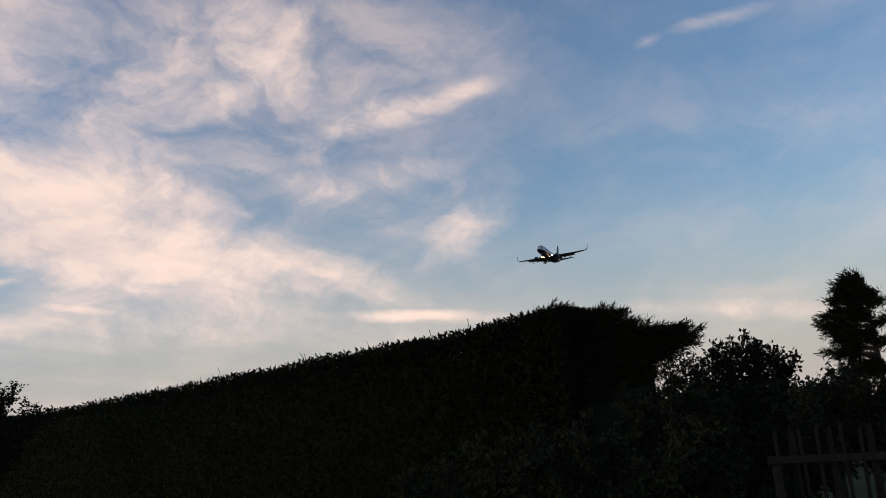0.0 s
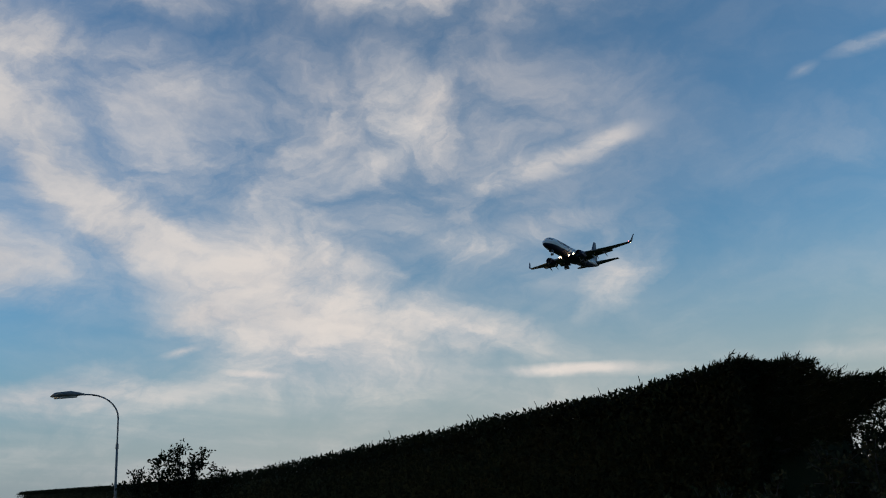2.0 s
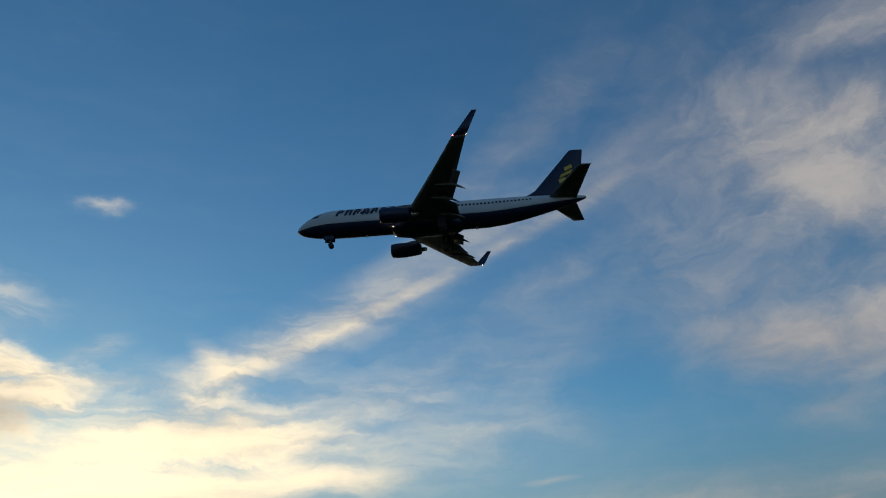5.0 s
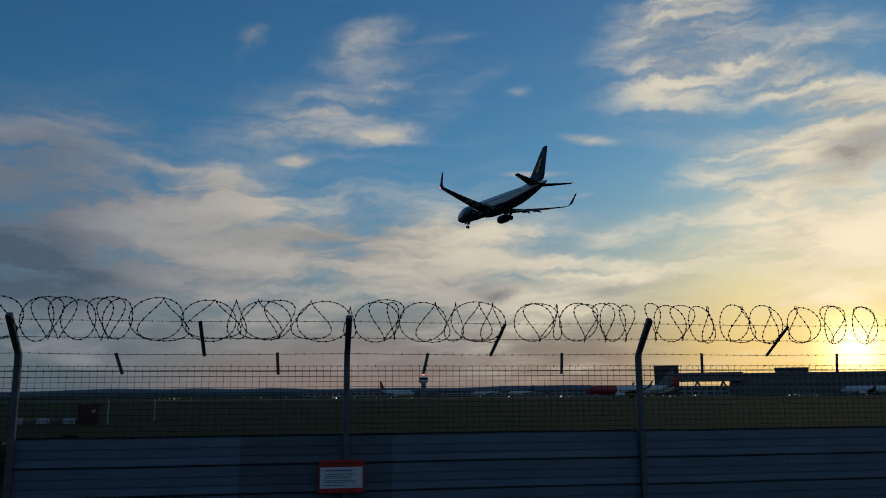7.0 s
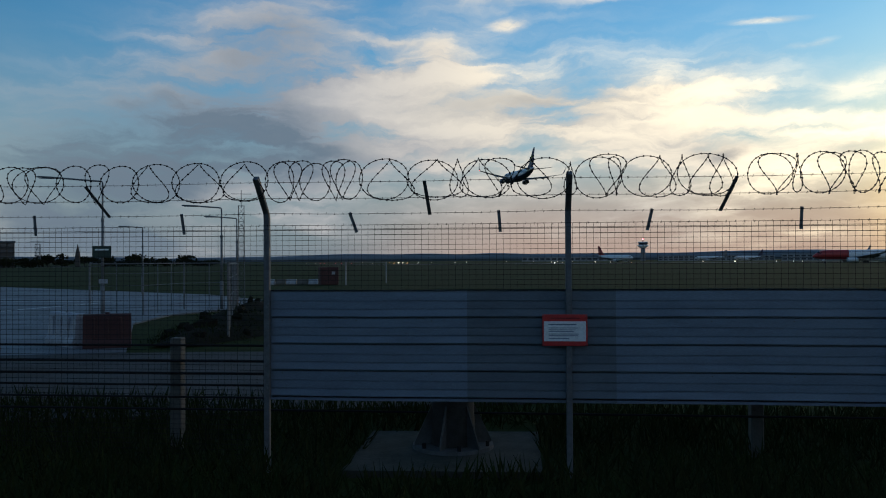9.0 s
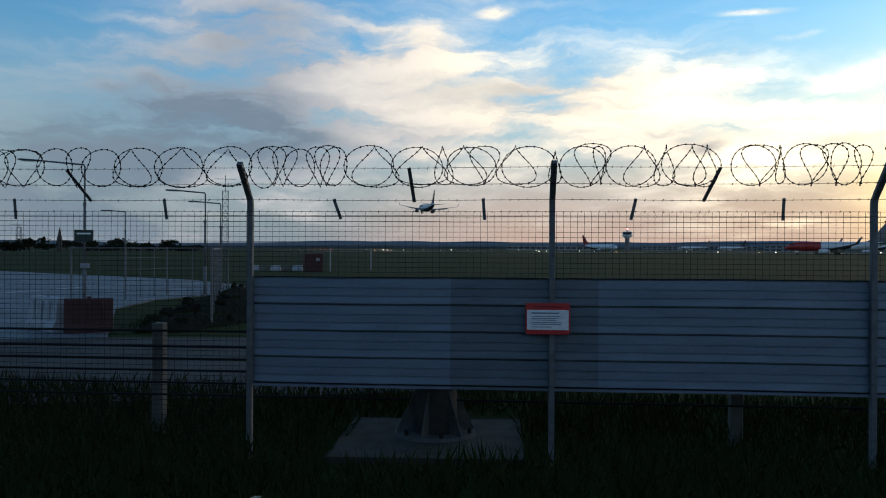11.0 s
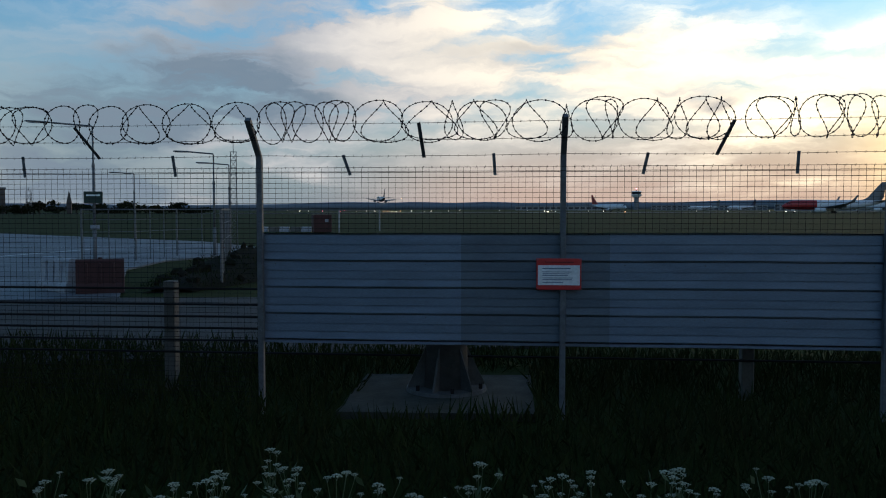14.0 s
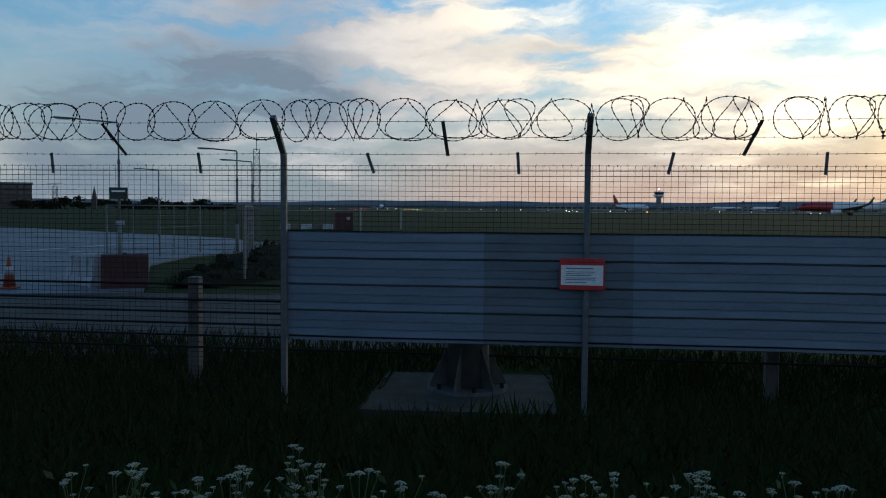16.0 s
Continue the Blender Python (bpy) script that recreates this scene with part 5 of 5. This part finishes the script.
building("terminal_building", "long grey flat-roofed terminal pier across the airfield", 46.2, 57.0, 620, 15.0, FACADE, 3, 34)
building("terminal_building", "grey terminal block with higher plant rooms", 57.0, 76.0, 600, 13.5, FACADE, 3, 40)
building("plant_room", "boxy plant room rising over the terminal roofs", 49.0, 51.0, 660, 19.5, FACADE, 3, 5)
building("plant_room", "boxy plant room rising over the terminal roofs", 58.0, 60.2, 650, 19.5, FACADE, 3, 5)
building("plant_room", "boxy plant room rising over the terminal roofs", 62.2, 64.2, 650, 19.0, FACADE, 3, 5)
building("stair_tower", "dark square tower block beside the terminal pier", 41.4, 43.0, 640, 22.0, FACADE_DARK, 5, 4)
building("low_hangar", "low pale airport sheds beyond the runway", 17.3, 23.8, 1250, 6.0, FACADE_PALE, 1, 16)
building("low_hangar", "low pale airport sheds beyond the runway", 26.6, 34.0, 1150, 6.5, FACADE_PALE, 2, 22)
building("low_hangar", "low pale airport sheds beyond the runway", 34.4, 41.2, 900, 6.5, FACADE_PALE, 2, 18)
# added shed: fills the gap under the walkway bridge in place of grey haze
building("low_hangar", "low pale airport sheds beyond the runway", 41.0, 47.5, 760, 7.5, FACADE_PALE, 2, 14)
building("apartment_block", "dark brick tower block beyond the car park", -19.5, -16.1, 420, 11.5, FACADE_DARK, 4, 8)


def skybridge():
    """The raised walkway between the terminal piers, on slanted legs."""
    ob = thing("walkway_bridge", "raised glazed walkway bridge on slanted legs at the terminal", "bridge")
    a, b = spot(42.6, 630), spot(47.0, 615)
    m = Matrix.Translation(a) @ pose(0, 0, 0, 0, 0, math.degrees(math.atan2((b - a).y, (b - a).x)))
    width = (b - a).length
    part("deck", blocks((0, width, -3, 3, 10.0, 16.5), m=m, bevel=0.3), FACADE, ob)
    for i in range(12):
        part("window", blocks((width * (i + 0.12) / 12, width * (i + 0.88) / 12, -3.1, -2.98, 11.5, 15.2), m=m), GLASS_BAND, ob)
    for x0, x1 in ((width * 0.25, width * 0.36), (width * 0.47, width * 0.36), (width * 0.62, width * 0.73), (width * 0.84, width * 0.73)):
        part("leg", rods((m @ Vector((x0, 0, 0)), m @ Vector((x1, 0, 10.2)), 0.7, 0.7)), FACADE, ob)


skybridge()


def control_tower():
    at = spot(25.6, 1350)
    tower = thing("control_tower", "pale airport control tower with a wide glazed cab", "tower", Matrix.Translation(at))
    part("shaft", rods(((0, 0, -1), (0, 0, 20), 4.2, 3.6), sides=16), FACADE, tower)
    part("collar", rods(((0, 0, 20), (0, 0, 24), 4.0, 8.6), ((0, 0, 24), (0, 0, 25.5), 8.8, 8.8), sides=16), SIGN_WHITE, tower)
    part("cab", rods(((0, 0, 25.5), (0, 0, 29.5), 6.6, 7.8), sides=16), GLASS_BAND, tower)
    part("cab_roof", rods(((0, 0, 29.5), (0, 0, 30.6), 8.3, 7.6), sides=16), SIGN_WHITE, tower)
    part("aerial", rods(((0, 0, 30.6), (0, 0, 34.5), 0.8, 0.5)), GALV, tower)
    bm = bmesh.new()
    bmesh.ops.create_uvsphere(bm, u_segments=8, v_segments=6, radius=1.1, matrix=Matrix.Translation((0, 0, 34.8)))
    part("beacon", bm, LAMP_RED, tower, "glowing red beacon")


control_tower()

# aircraft on the ground, each with its own tail colour
for az, dist, turn, hull, tail, nose, words in (
        (24.9, 620, -162, PAINT_WHITE, PAINT_RED, PAINT_WHITE, "white airliner with a red tail standing near the tower"),
        (38.8, 520, 60, PAINT_WHITE, PAINT_RED, PAINT_WHITE, "white airliner with a red tail parked at the terminal"),
        (52.8, 560, 20, PAINT_WHITE, PAINT_WHITE, PAINT_WHITE, "white airliner parked at the terminal pier"),
        (61.5, 540, 40, PAINT_WHITE, PAINT_NAVY, PAINT_WHITE, "white airliner with a dark tail parked at the pier"),
        (31.5, 980, 95, PAINT_WHITE, PAINT_NAVY, PAINT_WHITE, "distant white airliner on the apron"),
        (29.0, 1020, 80, PAINT_WHITE, PAINT_GREY, PAINT_WHITE, "distant white airliner on the apron")):
    parked = airliner("airliner", words, hull, hull, nose, tail, False, False, "parked airliners")
    parked.matrix_basis = Matrix.Translation(spot(az, dist, 3.6)) @ pose(0, 0, 0, 0, 0, turn)


def field_lights():
    """Runway and apron lamps, each a small lit globe on a stem."""
    def globe(r, mat):
        bm = bmesh.new()
        bmesh.ops.create_uvsphere(bm, u_segments=8, v_segments=6, radius=r)
        return to_mesh("bulb", bm, mat)
    stem = to_mesh("stem", rods(((0, 0, -0.6), (0, 0, 0), 0.06)), GALV)
    bulbs = {"w": globe(0.17, LAMP_FAR), "o": globe(0.19, LAMP_ORANGE), "r": globe(0.14, LAMP_RED), "b": globe(0.27, LAMP_FAR)}
    rnd = random.Random(12)
    rows = [(8.0, 560, "o"), (8.3, 560, "o"), (8.6, 560, "b"), (8.9, 560, "b"), (9.2, 560, "o"), (10.0, 640, "b"), (10.9, 640, "w"), (11.4, 660, "w"), (12.6, 680, "w"), (13.4, 700, "b"), (14.5, 720, "w"), (16.2, 720, "b"), (18.1, 700, "w"), (19.8, 760, "w"),
            (7.4, 640, "w"), (6.8, 640, "w"), (6.1, 640, "w"), (5.3, 620, "r"), (5.0, 620, "r"), (4.6, 620, "r"), (4.2, 620, "r"), (3.8, 620, "r"), (3.4, 620, "r"), (3.1, 620, "r"), (2.8, 620, "w"), (2.2, 640, "w"), (1.4, 660, "w")]
    for _ in range(30):
        rows.append((rnd.uniform(18, 66), rnd.uniform(430, 590), rnd.choice("wwob")))
    for az, dist, kind in rows:
        lamp = thing("airfield_light", {"w": "small white lit airfield lamp", "o": "small orange lit airfield lamp", "r": "small red lit runway lamp", "b": "bright white lit airfield lamp"}[kind], "light",
                     Matrix.Translation(spot(az, dist, 0.62)), "airfield lights")
        for me in (stem, bulbs[kind]):
            ob = new("stem" if me is stem else "bulb", me)
            ob.parent = lamp


field_lights()


def far_tree(az, dist, high, wide, seed, conical=False):
    rs = np.random.RandomState(seed)
    ob = thing("tree", "dark tree far across the field", "tree", Matrix.Translation(spot(az, dist)), "far trees")
    part("trunk", rods(((0, 0, -0.3), (0, 0, high * 0.5), 0.35, 0.2), sides=7), BARK, ob)
    pts = []
    for _ in range(10):
        c = rs.normal(size=3) * (wide * 0.3, wide * 0.3, high * 0.16) + (0, 0, high * 0.62)
        for _ in range(60):
            pts.append(c + rs.normal(size=3) * (wide * 0.16, wide * 0.16, high * 0.09))
    pts = np.array(pts)
    pts[:, 2] = np.clip(pts[:, 2], high * 0.12, high)
    leaves("crown", pts, wide * 0.16, seed + 7, LEAF_DARK, ob, slim=0.8)


for i, (az, high, wide) in enumerate(((-15.2, 6, 9), (-14.0, 8, 9), (-13.2, 8.5, 8), (-12.2, 6, 9), (-11.2, 6.5, 9), (-10, 5.5, 9), (-9.0, 8.0, 8), (-8.2, 8.5, 9), (-7.2, 6, 9), (-6.2, 5.5, 9), (-5.0, 4.5, 9), (-4.0, 4, 9), (-16.5, 5, 8), (-18.3, 9, 8), (-19.5, 8, 8))):
    far_tree(az + 0.25 * math.sin(i * 5.1), 400 + 33 * (i % 4), high * (0.62 + 0.25 * math.sin(i * 2.3)), wide * 0.8, 100 + i)


def church():
    ob = thing("church_spire", "distant dark church spire among trees", "church", Matrix.Translation(spot(-12.5, 430)))
    part("tower", blocks((-1.0, 1.0, -1.0, 1.0, -0.5, 5.6)), FACADE_DARK, ob)
    part("spire", rods(((0, 0, 5.6), (0, 0, 11.2), 1.25, 0.05), sides=8), FACADE_DARK, ob)


church()


def lattice(name, label, at, high, half, step, mat, top):
    """A square lattice mast with crossed bracing."""
    ob = thing(name, label, "mast", Matrix.Translation(at))
    for sx in (-1, 1):
        for sy in (-1, 1):
            part("leg", rods(((sx * half, sy * half, -0.2), (sx * half * 0.8, sy * half * 0.8, high), half * 0.09), sides=5), mat, ob)
    z, k = 0.0, 0
    rows = []
    while z < high - step:
        w = half * (1 - 0.2 * z / high)
        for a, b in (((-w, -w), (w, -w)), ((w, -w), (w, w)), ((w, w), (-w, w)), ((-w, w), (-w, -w))):
            if k % 2:
                a, b = b, a
            rows.append(((a[0], a[1], z), (b[0], b[1], z + step), half * 0.055))
            rows.append(((a[0], a[1], z), (b[0], b[1], z), half * 0.045))
        z += step
        k += 1
    part("bracing", rods(*rows, sides=4), mat, ob)
    part("top_rod", rods(((0, 0, high - 0.1), (0, 0, high + top), half * 0.10), ((-half * 3.0, 0, high + top * 0.75), (half * 3.0, 0, high + top * 0.75), half * 0.07), ((-half, 0, high), (half, 0, high), half * 0.1), sides=6), mat, ob)
    return ob


lattice("lattice_mast", "slim steel lattice mast with a crossed aerial on top", Vector((-1.55, 39.6, 0)), 4.7, 0.16, 0.33, GALV, 0.75)
lattice("telecom_mast", "distant lattice telecom mast with panel aerials", spot(-14.8, 410), 10.5, 1.1, 1.6, GALV, 1.6)

# ---- the car park behind the fence ----
for x, y, high, arm, head, turn in ((-6.3, 32.3, 5.05, 1.4, 0.9, 180), (-2.25, 36.3, 4.35, 0.9, 0.75, 180), (-1.95, 44.0, 4.3, 0.9, 0.75, 180), (-8.3, 55.0, 4.25, 0.8, 0.7, 180)):
    street_lamp("street_lamp", "slim grey car park lamp post with a flat lantern", Vector((x, y, 0.03)), high, arm, head, turn, "car park lamps", True)


def parking_sign():
    ob = thing("parking_sign", "small dark green sign board on a lamp post", "sign", pose(-6.3, 32.18, 2.45))
    part("board", blocks((-0.33, 0.33, -0.02, 0.02, -0.22, 0.22), bevel=0.01), SIGN_GREEN, ob)
    part("text_line", blocks((-0.24, 0.24, -0.026, -0.021, 0.05, 0.11)), SIGN_WHITE, ob)
    part("bracket", rods(((0, 0.0, 0), (0, 0.1, 0), 0.03)), GALV, ob)
    ob = thing("notice_plate", "small pale notice plate on a lamp post", "sign", pose(-6.3, 32.2, 1.35))
    part("board", blocks((-0.12, 0.2, -0.015, 0.015, -0.08, 0.08), bevel=0.005), BARRIER_WHITE, ob)
    part("bracket", rods(((0, 0.0, 0), (0, 0.09, 0), 0.02)), GALV, ob)


parking_sign()


def water_barrier(a, b, mat, label):
    a, b = Vector(a), Vector(b)
    ob = thing("traffic_barrier", label, "barrier", Matrix.Translation(a) @ pose(0, 0, 0, 0, 0, math.degrees(math.atan2((b - a).y, (b - a).x))), "plastic barriers")
    w = (b - a).length - 0.04
    prof = [(-0.24, 0.0), (-0.24, 0.12), (-0.17, 0.24), (-0.13, 0.76), (-0.10, 0.80), (0.10, 0.80), (0.13, 0.76), (0.17, 0.24), (0.24, 0.12), (0.24, 0.0)]
    part("body", loft(bmesh.new(), [[(x, y, z + 0.03) for y, z in prof] for x in (0.0, 0.04, w * 0.5, w - 0.04, w)]), mat, ob)
    for x in (w * 0.22, w * 0.5, w * 0.78):
        part("rib", blocks((x - 0.03, x + 0.03, -0.195, -0.12, 0.25, 0.74), bevel=0.01), mat, ob)
    part("filler_cap", rods(((w / 2, 0, 0.82), (w / 2, 0, 0.87), 0.05), sides=10), mat, ob)


water_barrier((-5.45, 22.1, 0), (-4.5, 20.75, 0), BARRIER_WHITE, "white plastic traffic barrier with dark scuffs on the tarmac")
water_barrier((-4.44, 20.55, 0), (-3.35, 20.7, 0), BARRIER_RED, "dull red plastic traffic barrier on the tarmac")


def traffic_cone(at):
    cone = thing("traffic_cone", "orange traffic cone with white sleeve on the tarmac", "cone", Matrix.Translation(at))
    part("base", blocks((-0.19, 0.19, -0.19, 0.19, 0, 0.05), bevel=0.015), ORANGE, cone)
    part("body", rods(((0, 0, 0.05), (0, 0, 0.75), 0.14, 0.03), sides=14), ORANGE, cone, smooth=True)
    part("sleeve", rods(((0, 0, 0.33), (0, 0, 0.52), 0.098, 0.070), sides=14), BARRIER_WHITE, cone, "pale reflective sleeve", smooth=True)


traffic_cone((-6.5, 20.65, 0.03))
traffic_cone((-2.0, 43.0, 0.03))


def mound():
    """A rough bank of soil and weeds beside the tarmac."""
    bm = bmesh.new()
    rings = []
    for i in range(25):
        t = i / 24
        c = Vector((-3.9, 20.6, 0)).lerp(Vector((1.2, 37.5, 0)), t)
        w = 2.6 * math.sin(math.pi * min(max(t, 0.03), 0.97)) ** 0.5
        ring = []
        for j in range(13):
            u = j / 12 * 2 - 1
            h = 0.6 * (1 - u * u) * math.sin(math.pi * min(max(t, 0.02), 0.98)) ** 0.6 * (1 + 0.6 * noise.noise((t * 9, u * 2, 0)))
            ring.append((c.x + w * u * 0.75 + 1.5, c.y + 0.15 * noise.noise((u * 5, t * 20, 2)), h))
        rings.append(ring)
    vs = [[bm.verts.new(p) for p in r] for r in rings]
    for a, b in zip(vs, vs[1:]):
        for j in range(12):
            bm.faces.new((a[j], a[j + 1], b[j + 1], b[j]))
    ob = part("soil_bank", bm, SOIL, smooth=True)
    tagged(ob, "low dark bank of soil and weeds beside the car park", "bank", kind="structure")
    # clods and rank weeds over the bank
    rs = np.random.RandomState(77)
    pts, lumps = [], bmesh.new()
    for _ in range(5200):
        ring = rings[rs.randint(1, 24)]
        p = ring[rs.randint(0, 13)]
        pts.append((p[0] + rs.normal() * 0.25, p[1] + rs.normal() * 0.4, max(p[2] - 0.05, -0.02)))
    for _ in range(70):
        p = rings[rs.randint(1, 24)][rs.randint(1, 12)]
        size = rs.uniform(0.08, 0.26)
        made = bmesh.ops.create_icosphere(lumps, subdivisions=1, radius=size, matrix=Matrix.LocRotScale((p[0], p[1], p[2]), Euler(rs.uniform(0, 3, 3)), (1.2, 0.9, 0.6)))
        for v in made["verts"]:
            v.co += Vector(rs.normal(size=3) * size * 0.12)
    tagged(part("clods", lumps, SOIL, ob), kind="stuff")
    leaves("weeds", pts, 0.17, 78, BLADE, ob, up=1.4, slim=0.10)


mound()


def site_fence():
    """Slim posts and top wires of an inner fence, and red and white boards by the airfield."""
    ob = thing("inner_fence", "thin grey wire fence on slim posts inside the airfield edge", "fence")
    line = [Vector((-6.9, 33.0, 0)), Vector((-5.0, 33.2, 0)), Vector((-3.8, 36.3, 0)), Vector((-1.8, 37.1, 0)), Vector((-1.25, 28.0, 0)), Vector((-1.2, 22.0, 0))]
    for p in line:
        part("post", rods((p - Vector((0, 0, 0.1)), p + Vector((0, 0, 2.05)), 0.035)), GALV, ob)
    for a, b in zip(line, line[1:]):
        for z, r in ((0.3, 0.012), (1.15, 0.010), (1.62, 0.010), (2.0, 0.026)):
            part("rail" if r > 0.02 else "strand", rods((a + Vector((0, 0, z)), b + Vector((0, 0, z)), r), sides=5), GALV, ob)
        n = max(int((b - a).length / 1.1), 2)
        for i in range(1, n):
            p = a.lerp(b, i / n)
            part("post", rods((p - Vector((0, 0, 0.1)), p + Vector((0, 0, 2.0)), 0.022), sides=6), GALV, ob)
    ob = thing("inner_fence", "thin pale wire fence on slim posts across the airfield grass", "fence")
    line = [Vector((-4, 73, 0)), Vector((6.0, 70.1, 0)), Vector((10.3, 76.0, 0))]
    for p in line[1:]:
        part("post", rods((p - Vector((0, 0, 0.1)), p + Vector((0, 0, 1.95)), 0.06)), BARRIER_WHITE, ob)
    for a, b in zip(line, line[1:]):
        part("strand", rods((a + Vector((0, 0, 1.9)), b + Vector((0, 0, 1.9)), 0.02), sides=5), GALV, ob)
    box_ob = thing("red_equipment_box", "faded red equipment box standing in the airfield grass", "box", pose(4.6, 71.5, 0, 0, 0, 8))
    part("cabinet", blocks((-0.8, 0.8, -0.5, 0.5, 0, 1.55), bevel=0.04), BARRIER_RED, box_ob)
    part("label_plate", blocks((0.2, 0.5, -0.52, -0.5, 0.9, 1.15)), BARRIER_WHITE, box_ob)
    for i in range(5):
        bl = thing("concrete_block", "pale concrete barrier block lying on the airfield grass", "barrier", pose(-0.4 + 0.95 * i, 74.6 - 0.25 * i, 0, 0, 0, -12), "barrier blocks")
        part("body", loft(bmesh.new(), [[(x, y, z) for y, z in ((-0.3, 0), (-0.28, 0.15), (-0.14, 0.45), (0.14, 0.45), (0.28, 0.15), (0.3, 0))] for x in (-0.43, 0.43)]), BARRIER_WHITE if i % 2 == 0 else CONCRETE, bl)


site_fence()


# ---- verge: grass and cow parsley ----
def cow_parsley(seed, high):
    rs = random.Random(seed)
    plant = thing("cow_parsley", "flowering cow parsley with cream umbels in the roadside grass", "wild flower", group="cow parsley")
    heads = [(0, 0, high, 0.030)] + [(rs.uniform(-0.15, 0.15), rs.uniform(-0.12, 0.12), high * rs.uniform(0.70, 1.0), rs.uniform(0.014, 0.027)) for _ in range(6)]
    rows = []
    for x, y, z, r in heads:
        rows.append(((0, 0, -0.05) if not rows else (0, 0, high * 0.5), (x, y, z - 0.03), 0.0035, 0.002))
    stem_ob = part("stem", rods(*rows, sides=5), STALK, plant)
    for x, y, z, r in heads:
        bm = bmesh.new()
        for i in range(13):
            a = i * 2.4
            d = r * math.sqrt(i / 12)
            cx, cy, cz = x + d * math.cos(a), y + d * math.sin(a), z - d * d * 9 + rs.uniform(-0.002, 0.002)
            bmesh.ops.create_icosphere(bm, subdivisions=1, radius=r * 0.24, matrix=Matrix.LocRotScale((cx, cy, cz), None, (1, 1, 0.6)))
            if i % 3 == 0:
                rod(bm, (x, y, z - 0.03), (cx, cy, cz), 0.0006, sides=3)
        part("umbel", bm, FLOWER, plant)
    pts = [(rs.gauss(0, 0.06), rs.gauss(0, 0.06), abs(rs.gauss(0.12, 0.12))) for _ in range(70)]
    leaves("leaf", pts, 0.07, seed + 3, STALK, plant, up=0.5, slim=0.4)
    return plant


def verge():
    kinds = [cow_parsley(60 + i, h) for i, h in enumerate((0.58, 0.50, 0.54, 0.62))]
    places = [(-0.02, 4.99), (0.08, 4.63), (-0.01, 4.49), (0.12, 4.39), (-0.31, 4.71), (-0.20, 4.30), (-1.22, 4.80), (-0.95, 4.61), (-0.87, 4.69), (-0.54, 4.67), (-0.59, 4.51), (-0.34, 4.35), (0.69, 4.16), (0.83, 4.13),
              (0.53, 4.27), (0.31, 4.21), (1.11, 4.40), (1.01, 4.23), (1.38, 4.09), (1.50, 4.12), (1.70, 4.21), (1.80, 3.98), (1.99, 4.08), (2.02, 3.98), (2.14, 4.04), (2.27, 3.92), (2.58, 3.90), (2.71, 3.74)]
    rnd = random.Random(3)
    for i, (x, y) in enumerate(places):
        m = pose(x, y, 0, 0, 0, rnd.uniform(0, 360)) @ Matrix.Translation((0, 0, rnd.uniform(-0.05, 0.03)))
        if i < len(kinds):
            kinds[i].matrix_basis = m
        else:
            copy_thing(kinds[i % len(kinds)], m)
    rs = np.random.RandomState(9)
    n = 70000
    s = rs.uniform(-13, 16, n)
    d = rs.uniform(-5.2, 3.4, n) + rs.normal(0, 0.3, n)
    x = FENCE_AT.x + ALONG.x * s - TOWARD.x * d
    y = FENCE_AT.y + ALONG.y * s - TOWARD.y * d
    keep = (np.hypot(x, y) > 2.6) & ~((np.abs(x - 1.8 - 0.28 * (y - 8.5)) < 1.0) & (np.abs(y - 8.5) < 1.1))
    z = np.full(n, -0.03)
    pts = np.stack([x, y, z], 1)[keep]
    ob = leaves("grass", pts, 0.26, 10, BLADE, None, up=2.2, slim=0.07)
    tagged(ob, "rough uncut grass along the roadside verge", "grass", kind="stuff")


verge()


def sky_block_hedge():
    """A plain tall hedge, added out of view behind the viewer to keep sky light off fence and grass."""
    line = [(-5.5, -15.5), (-9.5, -11.0), (-11.5, -5.0), (-12.5, 2.0), (-15.0, 9.0)]
    rings = []
    for i in range(41):
        u = i / 40 * (len(line) - 1)
        k = min(int(u), len(line) - 2)
        c = Vector((*line[k], 0)).lerp(Vector((*line[k + 1], 0)), u - k)
        o = Vector((c.x, c.y, 0)).normalized()
        h = 6.2 + 0.8 * noise.noise((i * 0.4, 0, 0))
        rings.append([tuple(c + o * (d + 0.25 * noise.noise((i * 0.9, z, d))) + Vector((0, 0, z))) for d, z in ((0, -0.1), (-0.1, 2.0), (0.0, h - 0.6), (0.5, h), (1.4, h), (1.9, h - 0.8), (2.0, -0.1))])
    ob = part("wall_hedge", loft(bmesh.new(), rings), LEAF_DARK, smooth=True)
    tagged(ob, "tall dark hedge added unseen behind the viewer to block sky light", "hedge", kind="structure")


sky_block_hedge()


def motions():
    rows = []
    for t in (0, 2, 4, 6, 8, 10, 12, 13, 14, 14.5, 15, 15.5, 16):
        z = 56.79 - 5.04 * (t - 5)
        z = {14.5: 8.9, 15: 6.5, 15.5: 4.7, 16: 3.65}.get(t, z)
        rows.append((t, pose(96.1, 25.64 + 76.47 * (t - 5), z, 1.72 + (1.5 if t > 14.7 else 0), 1.44, 0)))
    walk(landing_airliner, rows)
    rows = []
    for t in (0, 8, 16):
        p = spot(36.6 - 0.28 * (t - 8), 372, 3.6)
        rows.append((t, Matrix.Translation(p) @ pose(0, 0, 0, 0, 0, 62)))
    walk(taxiing_airliner, rows)


motions()
